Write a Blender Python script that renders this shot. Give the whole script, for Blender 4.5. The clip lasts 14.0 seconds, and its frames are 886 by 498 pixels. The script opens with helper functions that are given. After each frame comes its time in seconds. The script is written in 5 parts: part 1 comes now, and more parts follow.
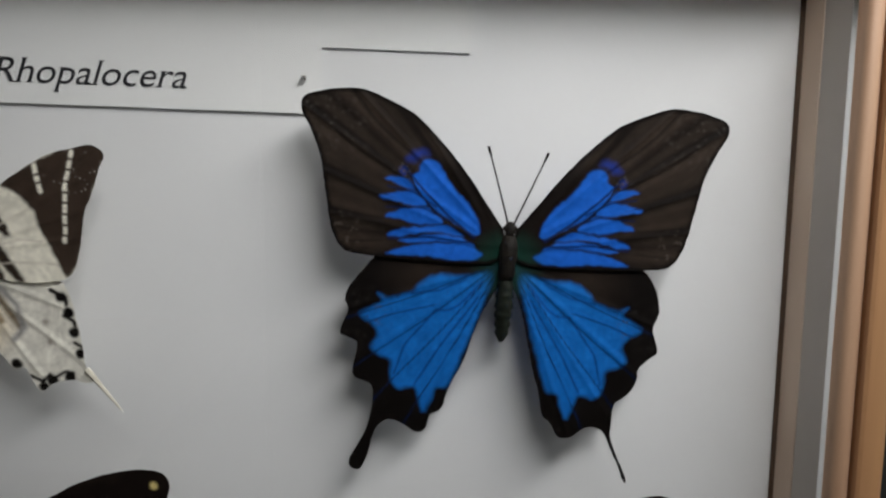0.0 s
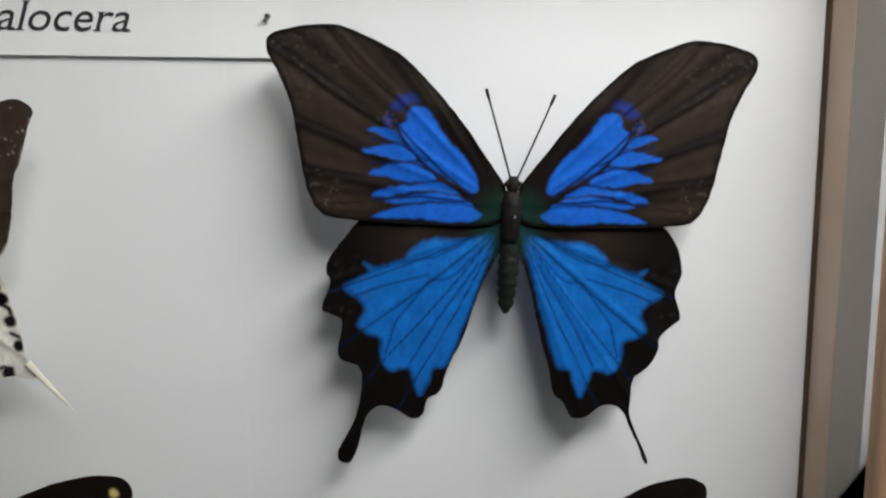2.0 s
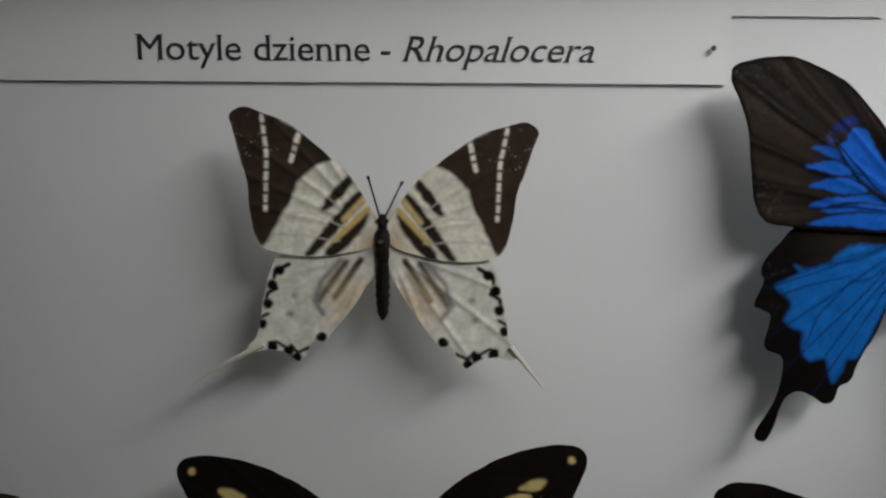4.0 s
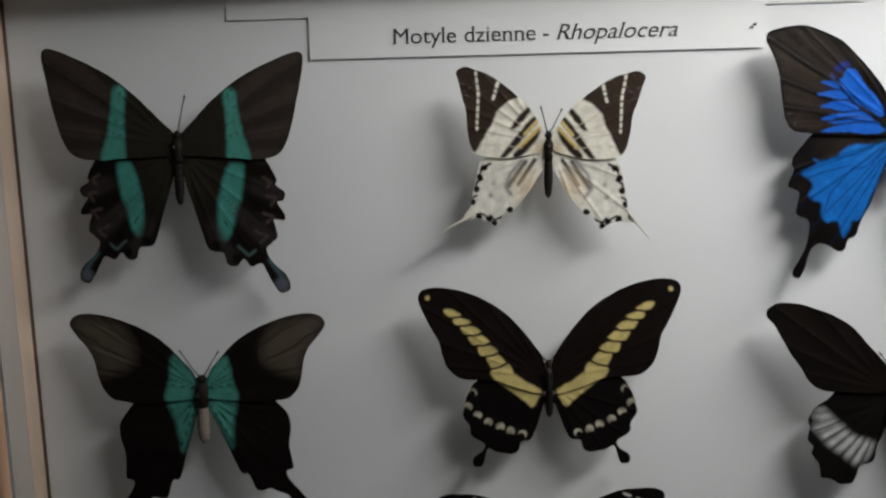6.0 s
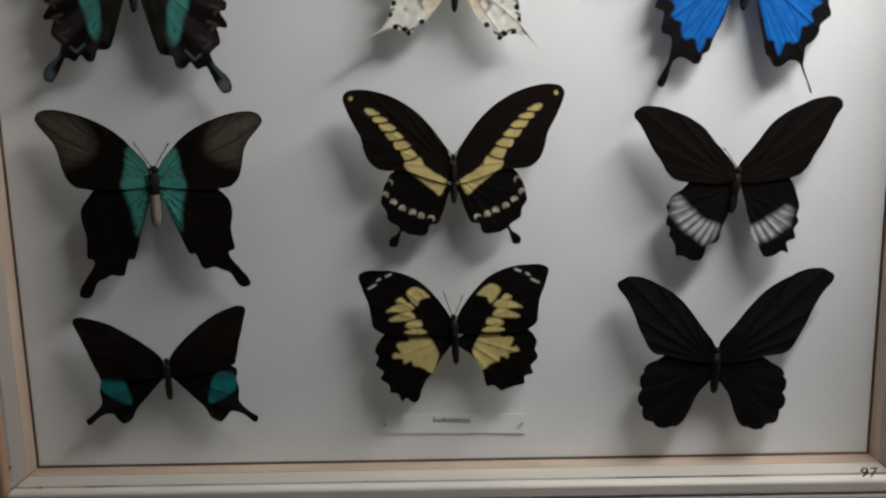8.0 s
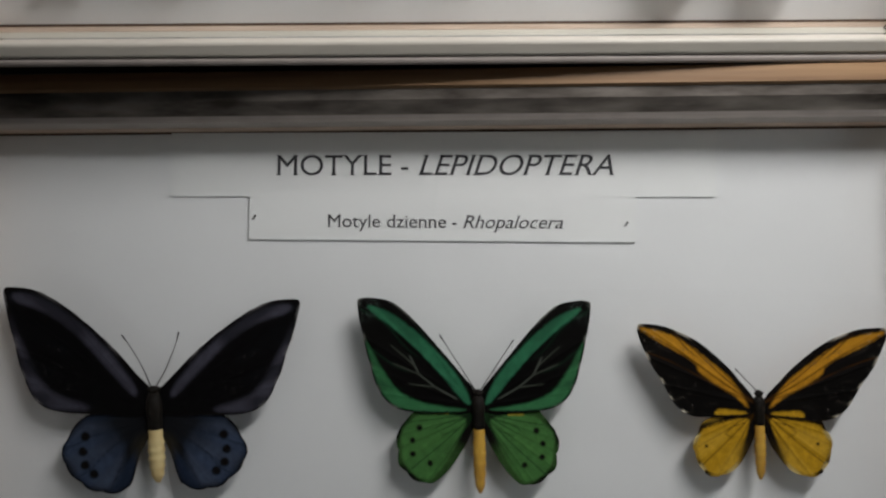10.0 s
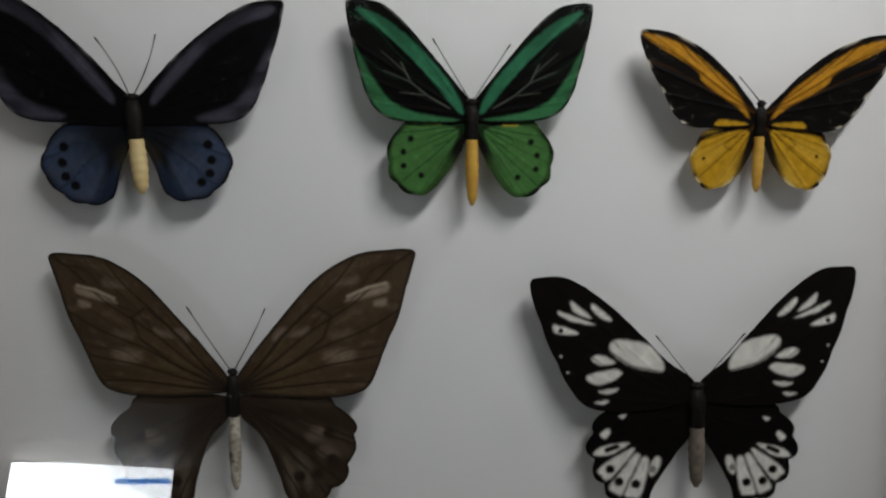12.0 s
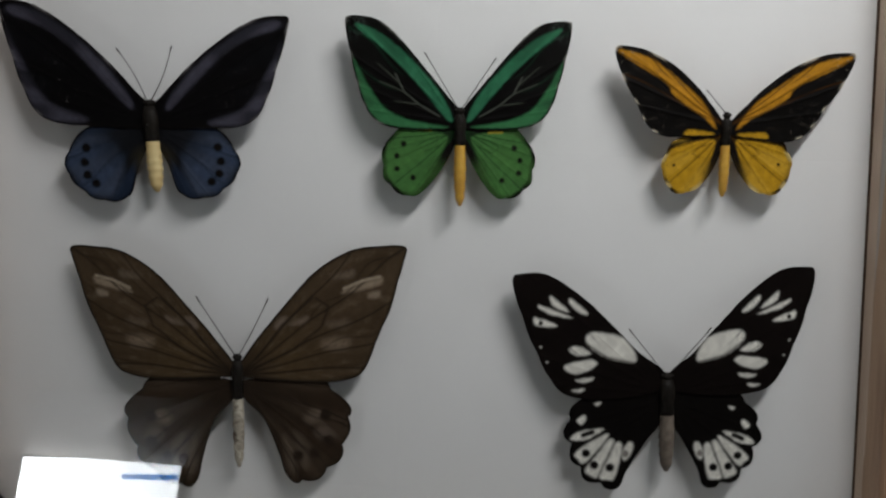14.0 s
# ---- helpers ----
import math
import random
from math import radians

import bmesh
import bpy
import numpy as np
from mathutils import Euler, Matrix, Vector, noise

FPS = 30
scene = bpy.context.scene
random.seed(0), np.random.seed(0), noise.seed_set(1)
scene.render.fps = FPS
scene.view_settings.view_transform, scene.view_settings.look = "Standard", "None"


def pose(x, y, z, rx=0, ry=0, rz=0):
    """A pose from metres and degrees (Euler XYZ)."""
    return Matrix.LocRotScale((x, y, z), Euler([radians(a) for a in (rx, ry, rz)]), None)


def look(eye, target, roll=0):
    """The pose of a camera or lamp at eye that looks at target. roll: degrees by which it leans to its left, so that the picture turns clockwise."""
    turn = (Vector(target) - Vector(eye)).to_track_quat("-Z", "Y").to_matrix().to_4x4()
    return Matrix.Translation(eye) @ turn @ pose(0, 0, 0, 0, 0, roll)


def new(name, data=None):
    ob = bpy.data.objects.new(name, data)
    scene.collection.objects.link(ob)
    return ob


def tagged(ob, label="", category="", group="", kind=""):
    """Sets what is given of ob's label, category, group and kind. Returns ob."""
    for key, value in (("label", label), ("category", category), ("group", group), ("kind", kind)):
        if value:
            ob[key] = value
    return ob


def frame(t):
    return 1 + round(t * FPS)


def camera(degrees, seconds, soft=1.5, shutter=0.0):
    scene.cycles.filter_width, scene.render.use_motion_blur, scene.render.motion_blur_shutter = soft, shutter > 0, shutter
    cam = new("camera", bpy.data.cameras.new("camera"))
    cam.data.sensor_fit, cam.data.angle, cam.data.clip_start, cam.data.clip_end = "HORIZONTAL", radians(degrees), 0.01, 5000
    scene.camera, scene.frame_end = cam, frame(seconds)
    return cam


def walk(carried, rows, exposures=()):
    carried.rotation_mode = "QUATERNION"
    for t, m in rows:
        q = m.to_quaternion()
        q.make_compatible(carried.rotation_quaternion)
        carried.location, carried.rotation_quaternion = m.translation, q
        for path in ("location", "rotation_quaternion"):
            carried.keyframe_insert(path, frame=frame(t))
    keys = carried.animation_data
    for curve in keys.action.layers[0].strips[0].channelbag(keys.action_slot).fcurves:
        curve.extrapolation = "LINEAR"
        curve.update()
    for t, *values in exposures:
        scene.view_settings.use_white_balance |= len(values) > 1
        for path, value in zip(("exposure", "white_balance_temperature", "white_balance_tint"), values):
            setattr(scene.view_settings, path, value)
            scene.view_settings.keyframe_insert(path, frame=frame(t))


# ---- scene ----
cam = camera(62.84, 14.0, soft=2.3)


def held(x, y, z, pitch, roll, yaw):
    """A camera at a place, turned by pitch (up), roll and yaw in degrees; it looks along +y when all are 0."""
    return pose(x, y, z) @ pose(0, 0, 0, 0, 0, yaw) @ pose(0, 0, 0, 90 + pitch) @ pose(0, 0, 0, 0, 0, roll)


PATH = [
    (0, 0.1153, -0.1785, 0.2596, -6.97, 0.55, -2.52),
    (0.5, 0.1263, -0.1601, 0.2552, -8.31, -0.74, -4.00),
    (1, 0.1247, -0.1571, 0.2550, -8.45, -1.13, -4.26),
    (1.5, 0.1237, -0.1558, 0.2531, -8.84, -1.33, -4.60),
    (2, 0.1122, -0.1573, 0.2542, -8.98, -1.14, -4.52),
    (2.5, 0.0898, -0.1619, 0.2526, -7.49, -0.87, -4.08),
    (3, 0.0684, -0.1663, 0.2560, -8.69, -0.71, -2.62),
    (3.5, 0.0477, -0.1708, 0.2566, -8.46, -0.91, -1.19),
    (4, 0.0248, -0.1752, 0.2600, -8.98, -1.08, -0.38),
    (4.2, 0.0155, -0.1774, 0.2597, -8.70, -1.08, -0.16),
    (6.3, -0.0103, -0.3004, 0.2094, -5.45, -1.78, 4.58),
    (6.5, -0.0041, -0.3101, 0.1966, -6.47, -1.30, 5.12),
    (7, 0.0052, -0.3250, 0.1871, -6.13, -1.64, 3.21),
    (7.2, 0.0069, -0.3352, 0.1840, -5.38, -0.97, 1.47),
    (9.3, 0.0077, -0.3373, 0.1229, -22.16, -1.00, 0.02),
    (9.5, 0.0050, -0.3360, 0.1151, -24.39, -0.67, -0.25),
    (10, 0.0025, -0.3369, 0.0932, -31.45, -0.27, -0.35),
    (10.5, -0.0029, -0.3479, 0.0640, -35.00, 0.64, -1.50),
    (11, -0.0027, -0.3588, 0.0344, -38.40, 1.03, -1.47),
    (11.5, 0.0008, -0.3638, 0.0283, -39.80, 1.06, -1.42),
    (12, -0.0002, -0.3702, 0.0262, -41.71, 1.38, -1.78),
    (12.5, 0.0052, -0.3784, 0.0279, -42.06, 1.62, -1.72),
    (13, 0.0080, -0.3823, 0.0286, -41.41, 1.82, -1.72),
    (13.5, 0.0063, -0.3893, 0.0351, -41.34, 1.30, -0.56),
    (14, 0.0092, -0.3943, 0.0416, -41.24, 1.48, -0.79),
]
walk(cam, [(t, held(*p)) for t, *p in PATH],
     exposures=[(0.0, -1.4), (0.5, -1.1), (1.5, -1.0), (2.5, -1.05), (3.0, -1.3), (3.5, -1.6), (4.2, -1.6), (6.5, -0.8), (7.2, -0.85), (9.5, -0.2), (10.0, -0.2), (10.5, -0.4), (11.5, -0.05), (14.0, 0.05)])

# ---- light: a dim room, a tube lamp close above the cases, a cool one to the right, a warm one to the upper left ----
world = bpy.data.worlds.new("room_air")
scene.world = world
world.use_nodes = True
world.node_tree.nodes["Background"].inputs[0].default_value = (0.75, 0.8, 1.0, 1)
world.node_tree.nodes["Background"].inputs[1].default_value = 0.06


def ceiling_lamp(eye, target, size_x, size_y, watts, colour):
    data = bpy.data.lights.new("lamp_light", "AREA")
    data.shape, data.size, data.size_y, data.energy, data.color = "RECTANGLE", size_x, size_y, watts, colour
    ob = new("lamp_light", data)
    ob.matrix_world = look(eye, target)
    return ob


ceiling_lamp((0.24, -0.175, 0.43), (0.06, 0, 0.06), 0.30, 0.05, 2.9, (1.0, 0.97, 0.97))
ceiling_lamp((1.20, -0.85, 0.62), (0, 0, 0), 0.35, 0.35, 1.1, (0.86, 0.93, 1.0))
ceiling_lamp((-1.0, -0.9, 1.5), (0, 0, -0.3), 0.40, 0.30, 0.8, (1.0, 0.91, 0.88))

# ---- materials ----


def material(name, base, rough=0.6, metal=0.0, vary=0.12, scale=60.0, bump=0.0, bump_scale=300.0, stretch=(1, 1, 1), dark=None, coat=0.0, gloss=0.5):
    """A surface with grain at two scales: base colour towards a second colour by stretched noise, plus fine bump."""
    m = bpy.data.materials.new(name)
    m.use_nodes = True
    nt = m.node_tree
    b = nt.nodes["Principled BSDF"]
    b.inputs["Roughness"].default_value = rough
    b.inputs["Metallic"].default_value = metal
    b.inputs["Coat Weight"].default_value = coat
    b.inputs["Specular IOR Level"].default_value = gloss
    tc = nt.nodes.new("ShaderNodeTexCoord")
    mp = nt.nodes.new("ShaderNodeMapping")
    mp.inputs["Scale"].default_value = stretch
    nt.links.new(tc.outputs["Object"], mp.inputs["Vector"])
    n1 = nt.nodes.new("ShaderNodeTexNoise")
    n1.inputs["Scale"].default_value, n1.inputs["Detail"].default_value = scale, 6
    nt.links.new(mp.outputs[0], n1.inputs["Vector"])
    n2 = nt.nodes.new("ShaderNodeTexNoise")
    n2.inputs["Scale"].default_value, n2.inputs["Detail"].default_value = scale * 0.12, 3
    nt.links.new(mp.outputs[0], n2.inputs["Vector"])
    add = nt.nodes.new("ShaderNodeMath")
    add.operation = "MULTIPLY_ADD"
    add.inputs[1].default_value = 0.6
    nt.links.new(n1.outputs[0], add.inputs[0])
    half = nt.nodes.new("ShaderNodeMath")
    half.operation = "MULTIPLY"
    half.inputs[1].default_value = 0.4
    nt.links.new(n2.outputs[0], half.inputs[0])
    nt.links.new(half.outputs[0], add.inputs[2])
    ramp = nt.nodes.new("ShaderNodeValToRGB")
    ramp.color_ramp.elements[0].position, ramp.color_ramp.elements[1].position = 0.36, 0.64
    second = dark if dark else tuple(c * (1 - vary * 2) for c in base)
    ramp.color_ramp.elements[0].color, ramp.color_ramp.elements[1].color = (*second, 1), (*base, 1)
    nt.links.new(add.outputs[0], ramp.inputs[0])
    nt.links.new(ramp.outputs[0], b.inputs["Base Color"])
    if bump:
        nb = nt.nodes.new("ShaderNodeTexNoise")
        nb.inputs["Scale"].default_value, nb.inputs["Detail"].default_value = bump_scale, 4
        nt.links.new(mp.outputs[0], nb.inputs["Vector"])
        bp = nt.nodes.new("ShaderNodeBump")
        bp.inputs["Strength"].default_value, bp.inputs["Distance"].default_value = bump, 0.0006
        nt.links.new(nb.outputs[0], bp.inputs["Height"])
        nt.links.new(bp.outputs[0], b.inputs["Normal"])
    return m


def wing_material(name, rough=0.62, gloss=0.05):
    """Wing scales: the pattern laid down in the mesh's own colour layer, broken up by fine scale grain and vein relief."""
    m = bpy.data.materials.new(name)
    m.use_nodes = True
    nt = m.node_tree
    b = nt.nodes["Principled BSDF"]
    b.inputs["Roughness"].default_value = rough
    b.inputs["Specular IOR Level"].default_value = gloss
    at = nt.nodes.new("ShaderNodeAttribute")
    at.attribute_name = "scales"
    tc = nt.nodes.new("ShaderNodeTexCoord")
    n1 = nt.nodes.new("ShaderNodeTexNoise")
    n1.inputs["Scale"].default_value, n1.inputs["Detail"].default_value = 900, 5
    nt.links.new(tc.outputs["Object"], n1.inputs["Vector"])
    r = nt.nodes.new("ShaderNodeMapRange")
    r.inputs["From Min"].default_value, r.inputs["From Max"].default_value = 0.3, 0.7
    r.inputs["To Min"].default_value, r.inputs["To Max"].default_value = 0.84, 1.13
    nt.links.new(n1.outputs[0], r.inputs[0])
    mul = nt.nodes.new("ShaderNodeVectorMath")
    mul.operation = "SCALE"
    nt.links.new(at.outputs["Color"], mul.inputs[0])
    nt.links.new(r.outputs[0], mul.inputs["Scale"])
    nt.links.new(mul.outputs[0], b.inputs["Base Color"])
    bp = nt.nodes.new("ShaderNodeBump")
    bp.inputs["Strength"].default_value, bp.inputs["Distance"].default_value = 0.25, 0.0003
    nt.links.new(n1.outputs[0], bp.inputs["Height"])
    nt.links.new(bp.outputs[0], b.inputs["Normal"])
    return m


def glass_material():
    m = bpy.data.materials.new("clear_glass")
    m.use_nodes = True
    nt = m.node_tree
    nt.nodes.remove(nt.nodes["Principled BSDF"])
    out = nt.nodes["Material Output"]
    mix = nt.nodes.new("ShaderNodeMixShader")
    fr = nt.nodes.new("ShaderNodeFresnel")
    fr.inputs["IOR"].default_value = 1.5
    tr = nt.nodes.new("ShaderNodeBsdfTransparent")
    tr.inputs[0].default_value = (0.97, 0.985, 0.98, 1)
    gl = nt.nodes.new("ShaderNodeBsdfGlossy")
    gl.inputs["Roughness"].default_value = 0.004
    nt.links.new(fr.outputs[0], mix.inputs[0])
    nt.links.new(tr.outputs[0], mix.inputs[1])
    nt.links.new(gl.outputs[0], mix.inputs[2])
    nt.links.new(mix.outputs[0], out.inputs[0])
    return m


def glow_material(name, colour, strength):
    m = bpy.data.materials.new(name)
    m.use_nodes = True
    b = m.node_tree.nodes["Principled BSDF"]
    b.inputs["Base Color"].default_value = (*colour, 1)
    b.inputs["Emission Color"].default_value = (*colour, 1)
    b.inputs["Emission Strength"].default_value = strength
    return m


FOAM = material("white_lined_board", (0.80, 0.80, 0.80), 0.75, vary=0.02, scale=25, bump=0.15, bump_scale=900)
CARD = material("white_card", (0.84, 0.84, 0.83), 0.6, vary=0.015, scale=40, bump=0.1, bump_scale=700)
INK = material("black_print", (0.03, 0.03, 0.035), 0.6, vary=0.1)
PINE_V = material("pale_pine_upright", (0.50, 0.33, 0.21), 0.5, dark=(0.34, 0.20, 0.12), scale=220, stretch=(1, 0.03, 1), bump=0.3)
PINE_H = material("pale_pine_level", (0.48, 0.29, 0.14), 0.5, dark=(0.22, 0.12, 0.055), scale=220, stretch=(0.03, 1, 1), bump=0.3)
OLD_PINE = material("aged_pine", (0.27, 0.20, 0.14), 0.55, dark=(0.06, 0.045, 0.035), scale=190, stretch=(0.05, 1, 1), bump=0.5)
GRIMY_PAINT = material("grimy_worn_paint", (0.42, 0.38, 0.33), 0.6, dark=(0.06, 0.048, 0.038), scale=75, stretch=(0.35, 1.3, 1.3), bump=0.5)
EDGE_WOOD = material("orange_pine", (0.52, 0.30, 0.14), 0.45, dark=(0.30, 0.15, 0.07), scale=160, stretch=(1, 0.03, 1), bump=0.3)
GREY_PAINT = material("grey_white_paint", (0.46, 0.41, 0.37), 0.55, vary=0.10, scale=90, stretch=(1, 0.15, 1), bump=0.2)
CREAM_PAINT = material("worn_cream_paint", (0.70, 0.66, 0.57), 0.5, vary=0.10, scale=70, stretch=(0.15, 1, 1), bump=0.3)
INNER_PINE = material("bare_pine_lining", (0.64, 0.50, 0.39), 0.6, dark=(0.50, 0.37, 0.28), scale=150, stretch=(0.2, 0.2, 1), bump=0.2)
SEAM = material("dark_seam", (0.10, 0.055, 0.03), 0.7, vary=0.2)
GLASS = glass_material()
PIN = material("pin_steel", (0.35, 0.34, 0.33), 0.25, metal=1.0, vary=0.1)
CHITIN = material("dark_chitin", (0.006, 0.005, 0.0045), 0.55, gloss=0.15, vary=0.3, scale=500, bump=0.5, bump_scale=1500, dark=(0.016, 0.013, 0.010))
WING = wing_material("wing_scales", 0.7, 0.04)
WING_SHINE = wing_material("shiny_wing_scales", 0.5, 0.07)
PLASTER = material("room_plaster", (0.055, 0.053, 0.05), 0.8, vary=0.05, scale=6, bump=0.2, bump_scale=60)
DARK_WALL = material("dark_wall_cloth", (0.018, 0.022, 0.018), 0.85, vary=0.2, scale=40)
PANEL_WHITE = glow_material("panel_white_glow", (0.92, 0.96, 1.0), 9.0)
PANEL_BLUE = glow_material("panel_blue_glow", (0.10, 0.30, 0.75), 5.0)
BOARDS = material("floor_boards", (0.20, 0.13, 0.08), 0.5, vary=0.2, scale=12, stretch=(0.2, 1, 1))

# ---- helpers for meshes ----


def part(name, bm, mat, parent=None, label=""):
    me = bpy.data.meshes.new(name)
    bm.to_mesh(me)
    bm.free()
    me.materials.append(mat)
    ob = new(name, me)
    ob.parent = parent
    if label:
        ob["label"] = label
    return ob


def block(x0, x1, y0, y1, z0, z1, bevel=0.0, segments=2):
    bm = bmesh.new()
    bmesh.ops.create_cube(bm, size=1.0)
    bmesh.ops.scale(bm, vec=(x1 - x0, y1 - y0, z1 - z0), verts=bm.verts)
    bmesh.ops.translate(bm, vec=((x0 + x1) / 2, (y0 + y1) / 2, (z0 + z1) / 2), verts=bm.verts)
    if bevel:
        bmesh.ops.bevel(bm, geom=bm.edges[:], offset=bevel, segments=segments, affect="EDGES", profile=0.5)
    return bm


def smooth(ob):
    for p in ob.data.polygons:
        p.use_smooth = True
    return ob


def bar(profile, a, b):
    """A straight strip: profile points (w, h) swept from a to b; w runs to the left of the way from a to b, h is up."""
    a, b = Vector((*a, 0)), Vector((*b, 0))
    way = (b - a).normalized()
    out = Vector((-way.y, way.x, 0))
    bm = bmesh.new()
    rings = [[bm.verts.new(p + out * w + Vector((0, 0, h))) for w, h in profile] for p in (a, b)]
    n = len(profile)
    for i in range(n):
        bm.faces.new((rings[0][i], rings[0][(i + 1) % n], rings[1][(i + 1) % n], rings[1][i]))
    bm.faces.new(rings[0][::-1])
    bm.faces.new(rings[1])
    bmesh.ops.recalc_face_normals(bm, faces=bm.faces)
    return bm


def empty(name, m):
    ob = new(name)
    ob.empty_display_size = 0.02
    ob.matrix_world = m
    return ob


# case boards: x across, y up the board, z out of it
UPPER = Matrix(((1, 0, 0, 0), (0, 0, -1, 0), (0, 1, 0, 0), (0, 0, 0, 1)))
LOWER = Matrix(((0.99818, 0.00933, -0.05953, -0.00012), (-0.05511, 0.54511, -0.83867, 0.02369), (0.02462, 0.84042, 0.54464, -0.00268), (0, 0, 0, 1)))
U_L, U_R, U_B, U_T = -0.198, 0.2105, 0.008, 0.3080
L_L, L_R, L_B, L_T = -0.2221, 0.2187, -0.412, -0.0480
DEEP = 0.025
FLARE = (0.014, 0.021)

# ---- the room round the cases ----
wall = part("wall_north", block(-3, 3, 0.06, 0.2, -1.4, 1.8), DARK_WALL)
tagged(wall, "dark cloth-covered wall behind the display cases", "wall", kind="structure")
for nm, bx in (("wall_east", (2.5, 2.6, -3.2, 0.06, -1.4, 1.8)), ("wall_west", (-2.6, -2.5, -3.2, 0.06, -1.4, 1.8)), ("wall_south", (-2.5, 2.5, -3.3, -3.2, -1.4, 1.8))):
    tagged(part(nm, block(*bx), PLASTER), "plain grey plaster wall of the museum room", "wall", kind="structure")
tagged(part("floor", block(-2.5, 2.5, -3.2, 0.06, -1.5, -1.4), BOARDS), "worn brown wooden floor boards", "floor", kind="structure")
tagged(part("ceiling", block(-2.5, 2.5, -3.2, 0.06, 1.8, 1.9), PLASTER), "plain light grey plaster ceiling", "ceiling", kind="structure")


# added glowing panel behind the viewer, for the bright shape the lower pane mirrors
sign = empty("glow_panel", Matrix(((0.9962, 0.0721, -0.0502, -0.8955), (-0.0656, 0.9962, 0.1150, -1.4688), (0.0581, -0.1174, 0.9935, -0.2031), (0, 0, 0, 1))))
tagged(sign, "added glowing white panel with a blue stripe, behind the viewer, for the reflection in the lower pane", "sign")
part("housing", block(-0.195, 0.195, -0.04, -0.002, -0.075, 0.066, 0.004), DARK_WALL, sign, "dark panel housing")
part("face", block(-0.185, 0.185, -0.002, 0.0, -0.065, 0.062), PANEL_WHITE, sign, "glowing white face")
# weaker glow shapes the uneven, duller lower edge of that reflection
HUMP_GLOW = glow_material("dim_hump_glow", (0.80, 0.74, 0.68), 4.5)
for hump, wide, tall in ((-0.13, 0.05, 0.030), (-0.045, 0.04, 0.040), (0.03, 0.045, 0.036), (0.12, 0.06, 0.048)):
    bm = bmesh.new()
    ring = [bm.verts.new((hump + wide * s, 0.0012, -0.064 + tall * (1 - abs(s)) ** 0.7)) for s in (-1, -0.75, -0.5, -0.2, 0.1, 0.4, 0.7, 1)]
    bm.faces.new(ring)
    bmesh.ops.solidify(bm, geom=bm.faces[:], thickness=0.0008)
    part("dim_hump", bm, HUMP_GLOW, sign, "duller glowing hump for the reflection's crumpled lower edge")
part("stripe", block(0.055, 0.183, 0.0, 0.001, 0.016, 0.028), PANEL_BLUE, sign, "blue stripe")
part("bracket", block(-0.05, 0.05, -0.13, -0.04, -0.03, 0.0, 0.004), DARK_WALL, sign, "dark wall bracket")
# unseen blocker: keeps the panel's reflection and glow off the upper pane
shelf = part("shelf", block(-1.35, -0.25, -1.62, -0.74, -0.145, -0.125, 0.003), OLD_PINE)
tagged(shelf, "added unseen dark board that hides the glowing panel from the upper pane", "shelf")
# added out of view, only to hold the panel and the blocker
tagged(part("wall_partition", block(-2.5, -0.25, -1.68, -1.62, -1.4, 1.8), PLASTER), "plain grey partition added out of view to carry the glowing panel", "wall", kind="structure")


def display_case(name, m, left, right, low, top, rails, label, flare=(0.0, 0.0)):
    """A shallow glazed wooden case: backboard, white lined bed, four lined walls, four rails and a pane.
    rails: widths of the left, right, bottom and top rail."""
    case = empty(name, m)
    tagged(case, label, "display case", group="glazed insect cases on the wall")
    wl, wr, wb, wt = rails
    d = DEEP
    part("backboard", block(left - wl - flare[0], right + wr + flare[1], low - wb, top + wt, -0.016, -0.008, 0.001), OLD_PINE, case, "thin aged pine backboard")
    part("bed", block(left - flare[0], right + flare[1], low, top, -0.008, 0.0), FOAM, case, "smooth white lined bed")
    corner = [(left - flare[0], low), (right + flare[1], low), (right, top), (left, top)]
    sides = [("bottom", corner[1], corner[0], wb), ("right", corner[2], corner[1], wr), ("top", corner[3], corner[2], wt), ("left", corner[0], corner[3], wl)]
    for which, a, b, w in sides:
        flat = which in ("bottom", "top")
        part("seam", bar([(-0.0009, 0.0002), (-0.0002, 0.0009), (0.0012, 0.0009), (0.0012, 0.0002)], a, b), SEAM, case, "dark seam where bed meets wall")
        part("lining", bar([(0.0, -0.008), (0.0002, 0.009), (0.004, 0.009), (0.004, -0.008)], a, b), INNER_PINE, case, "bare pale pine lining strip")
        part("inner_wall", bar([(0.0004, 0.009), (0.0008, d - 0.0045), (0.004, d - 0.0045), (0.004, 0.009)], a, b), CREAM_PAINT if flat else GREY_PAINT, case, "grey-white painted inner wall")
    return case


upper = display_case("display_case", UPPER, U_L, U_R, U_B, U_T, (0.0112, 0.0112, 0.0080, 0.014), "shallow glazed pine case with nine pinned butterflies")
lower = display_case("display_case", LOWER, L_L, L_R, L_B, L_T, (0.0112, 0.0112, 0.014, 0.023), "shallow glazed pine case with five pinned birdwing butterflies", FLARE)


def side_rail(case, x0, x1, y0, y1, inner_first):
    """An upright rail: a darker rounded inner bead and a lighter outer board."""
    xm = x0 + (x1 - x0) * (0.38 if inner_first else 0.62)
    a = (x0, xm, x1) if inner_first else (x1, xm, x0)
    lo, hi = sorted((a[0], a[1]))
    smooth(part("bead", block(lo, hi, y0, y1, 0.008, DEEP + 0.0005, 0.0016, 3), PINE_V, case, "darker rounded pine bead"))
    lo, hi = sorted((a[1], a[2]))
    part("rail", block(lo, hi, y0, y1, -0.008, DEEP + 0.002, 0.0012, 2), EDGE_WOOD, case, "orange-brown pine rail")


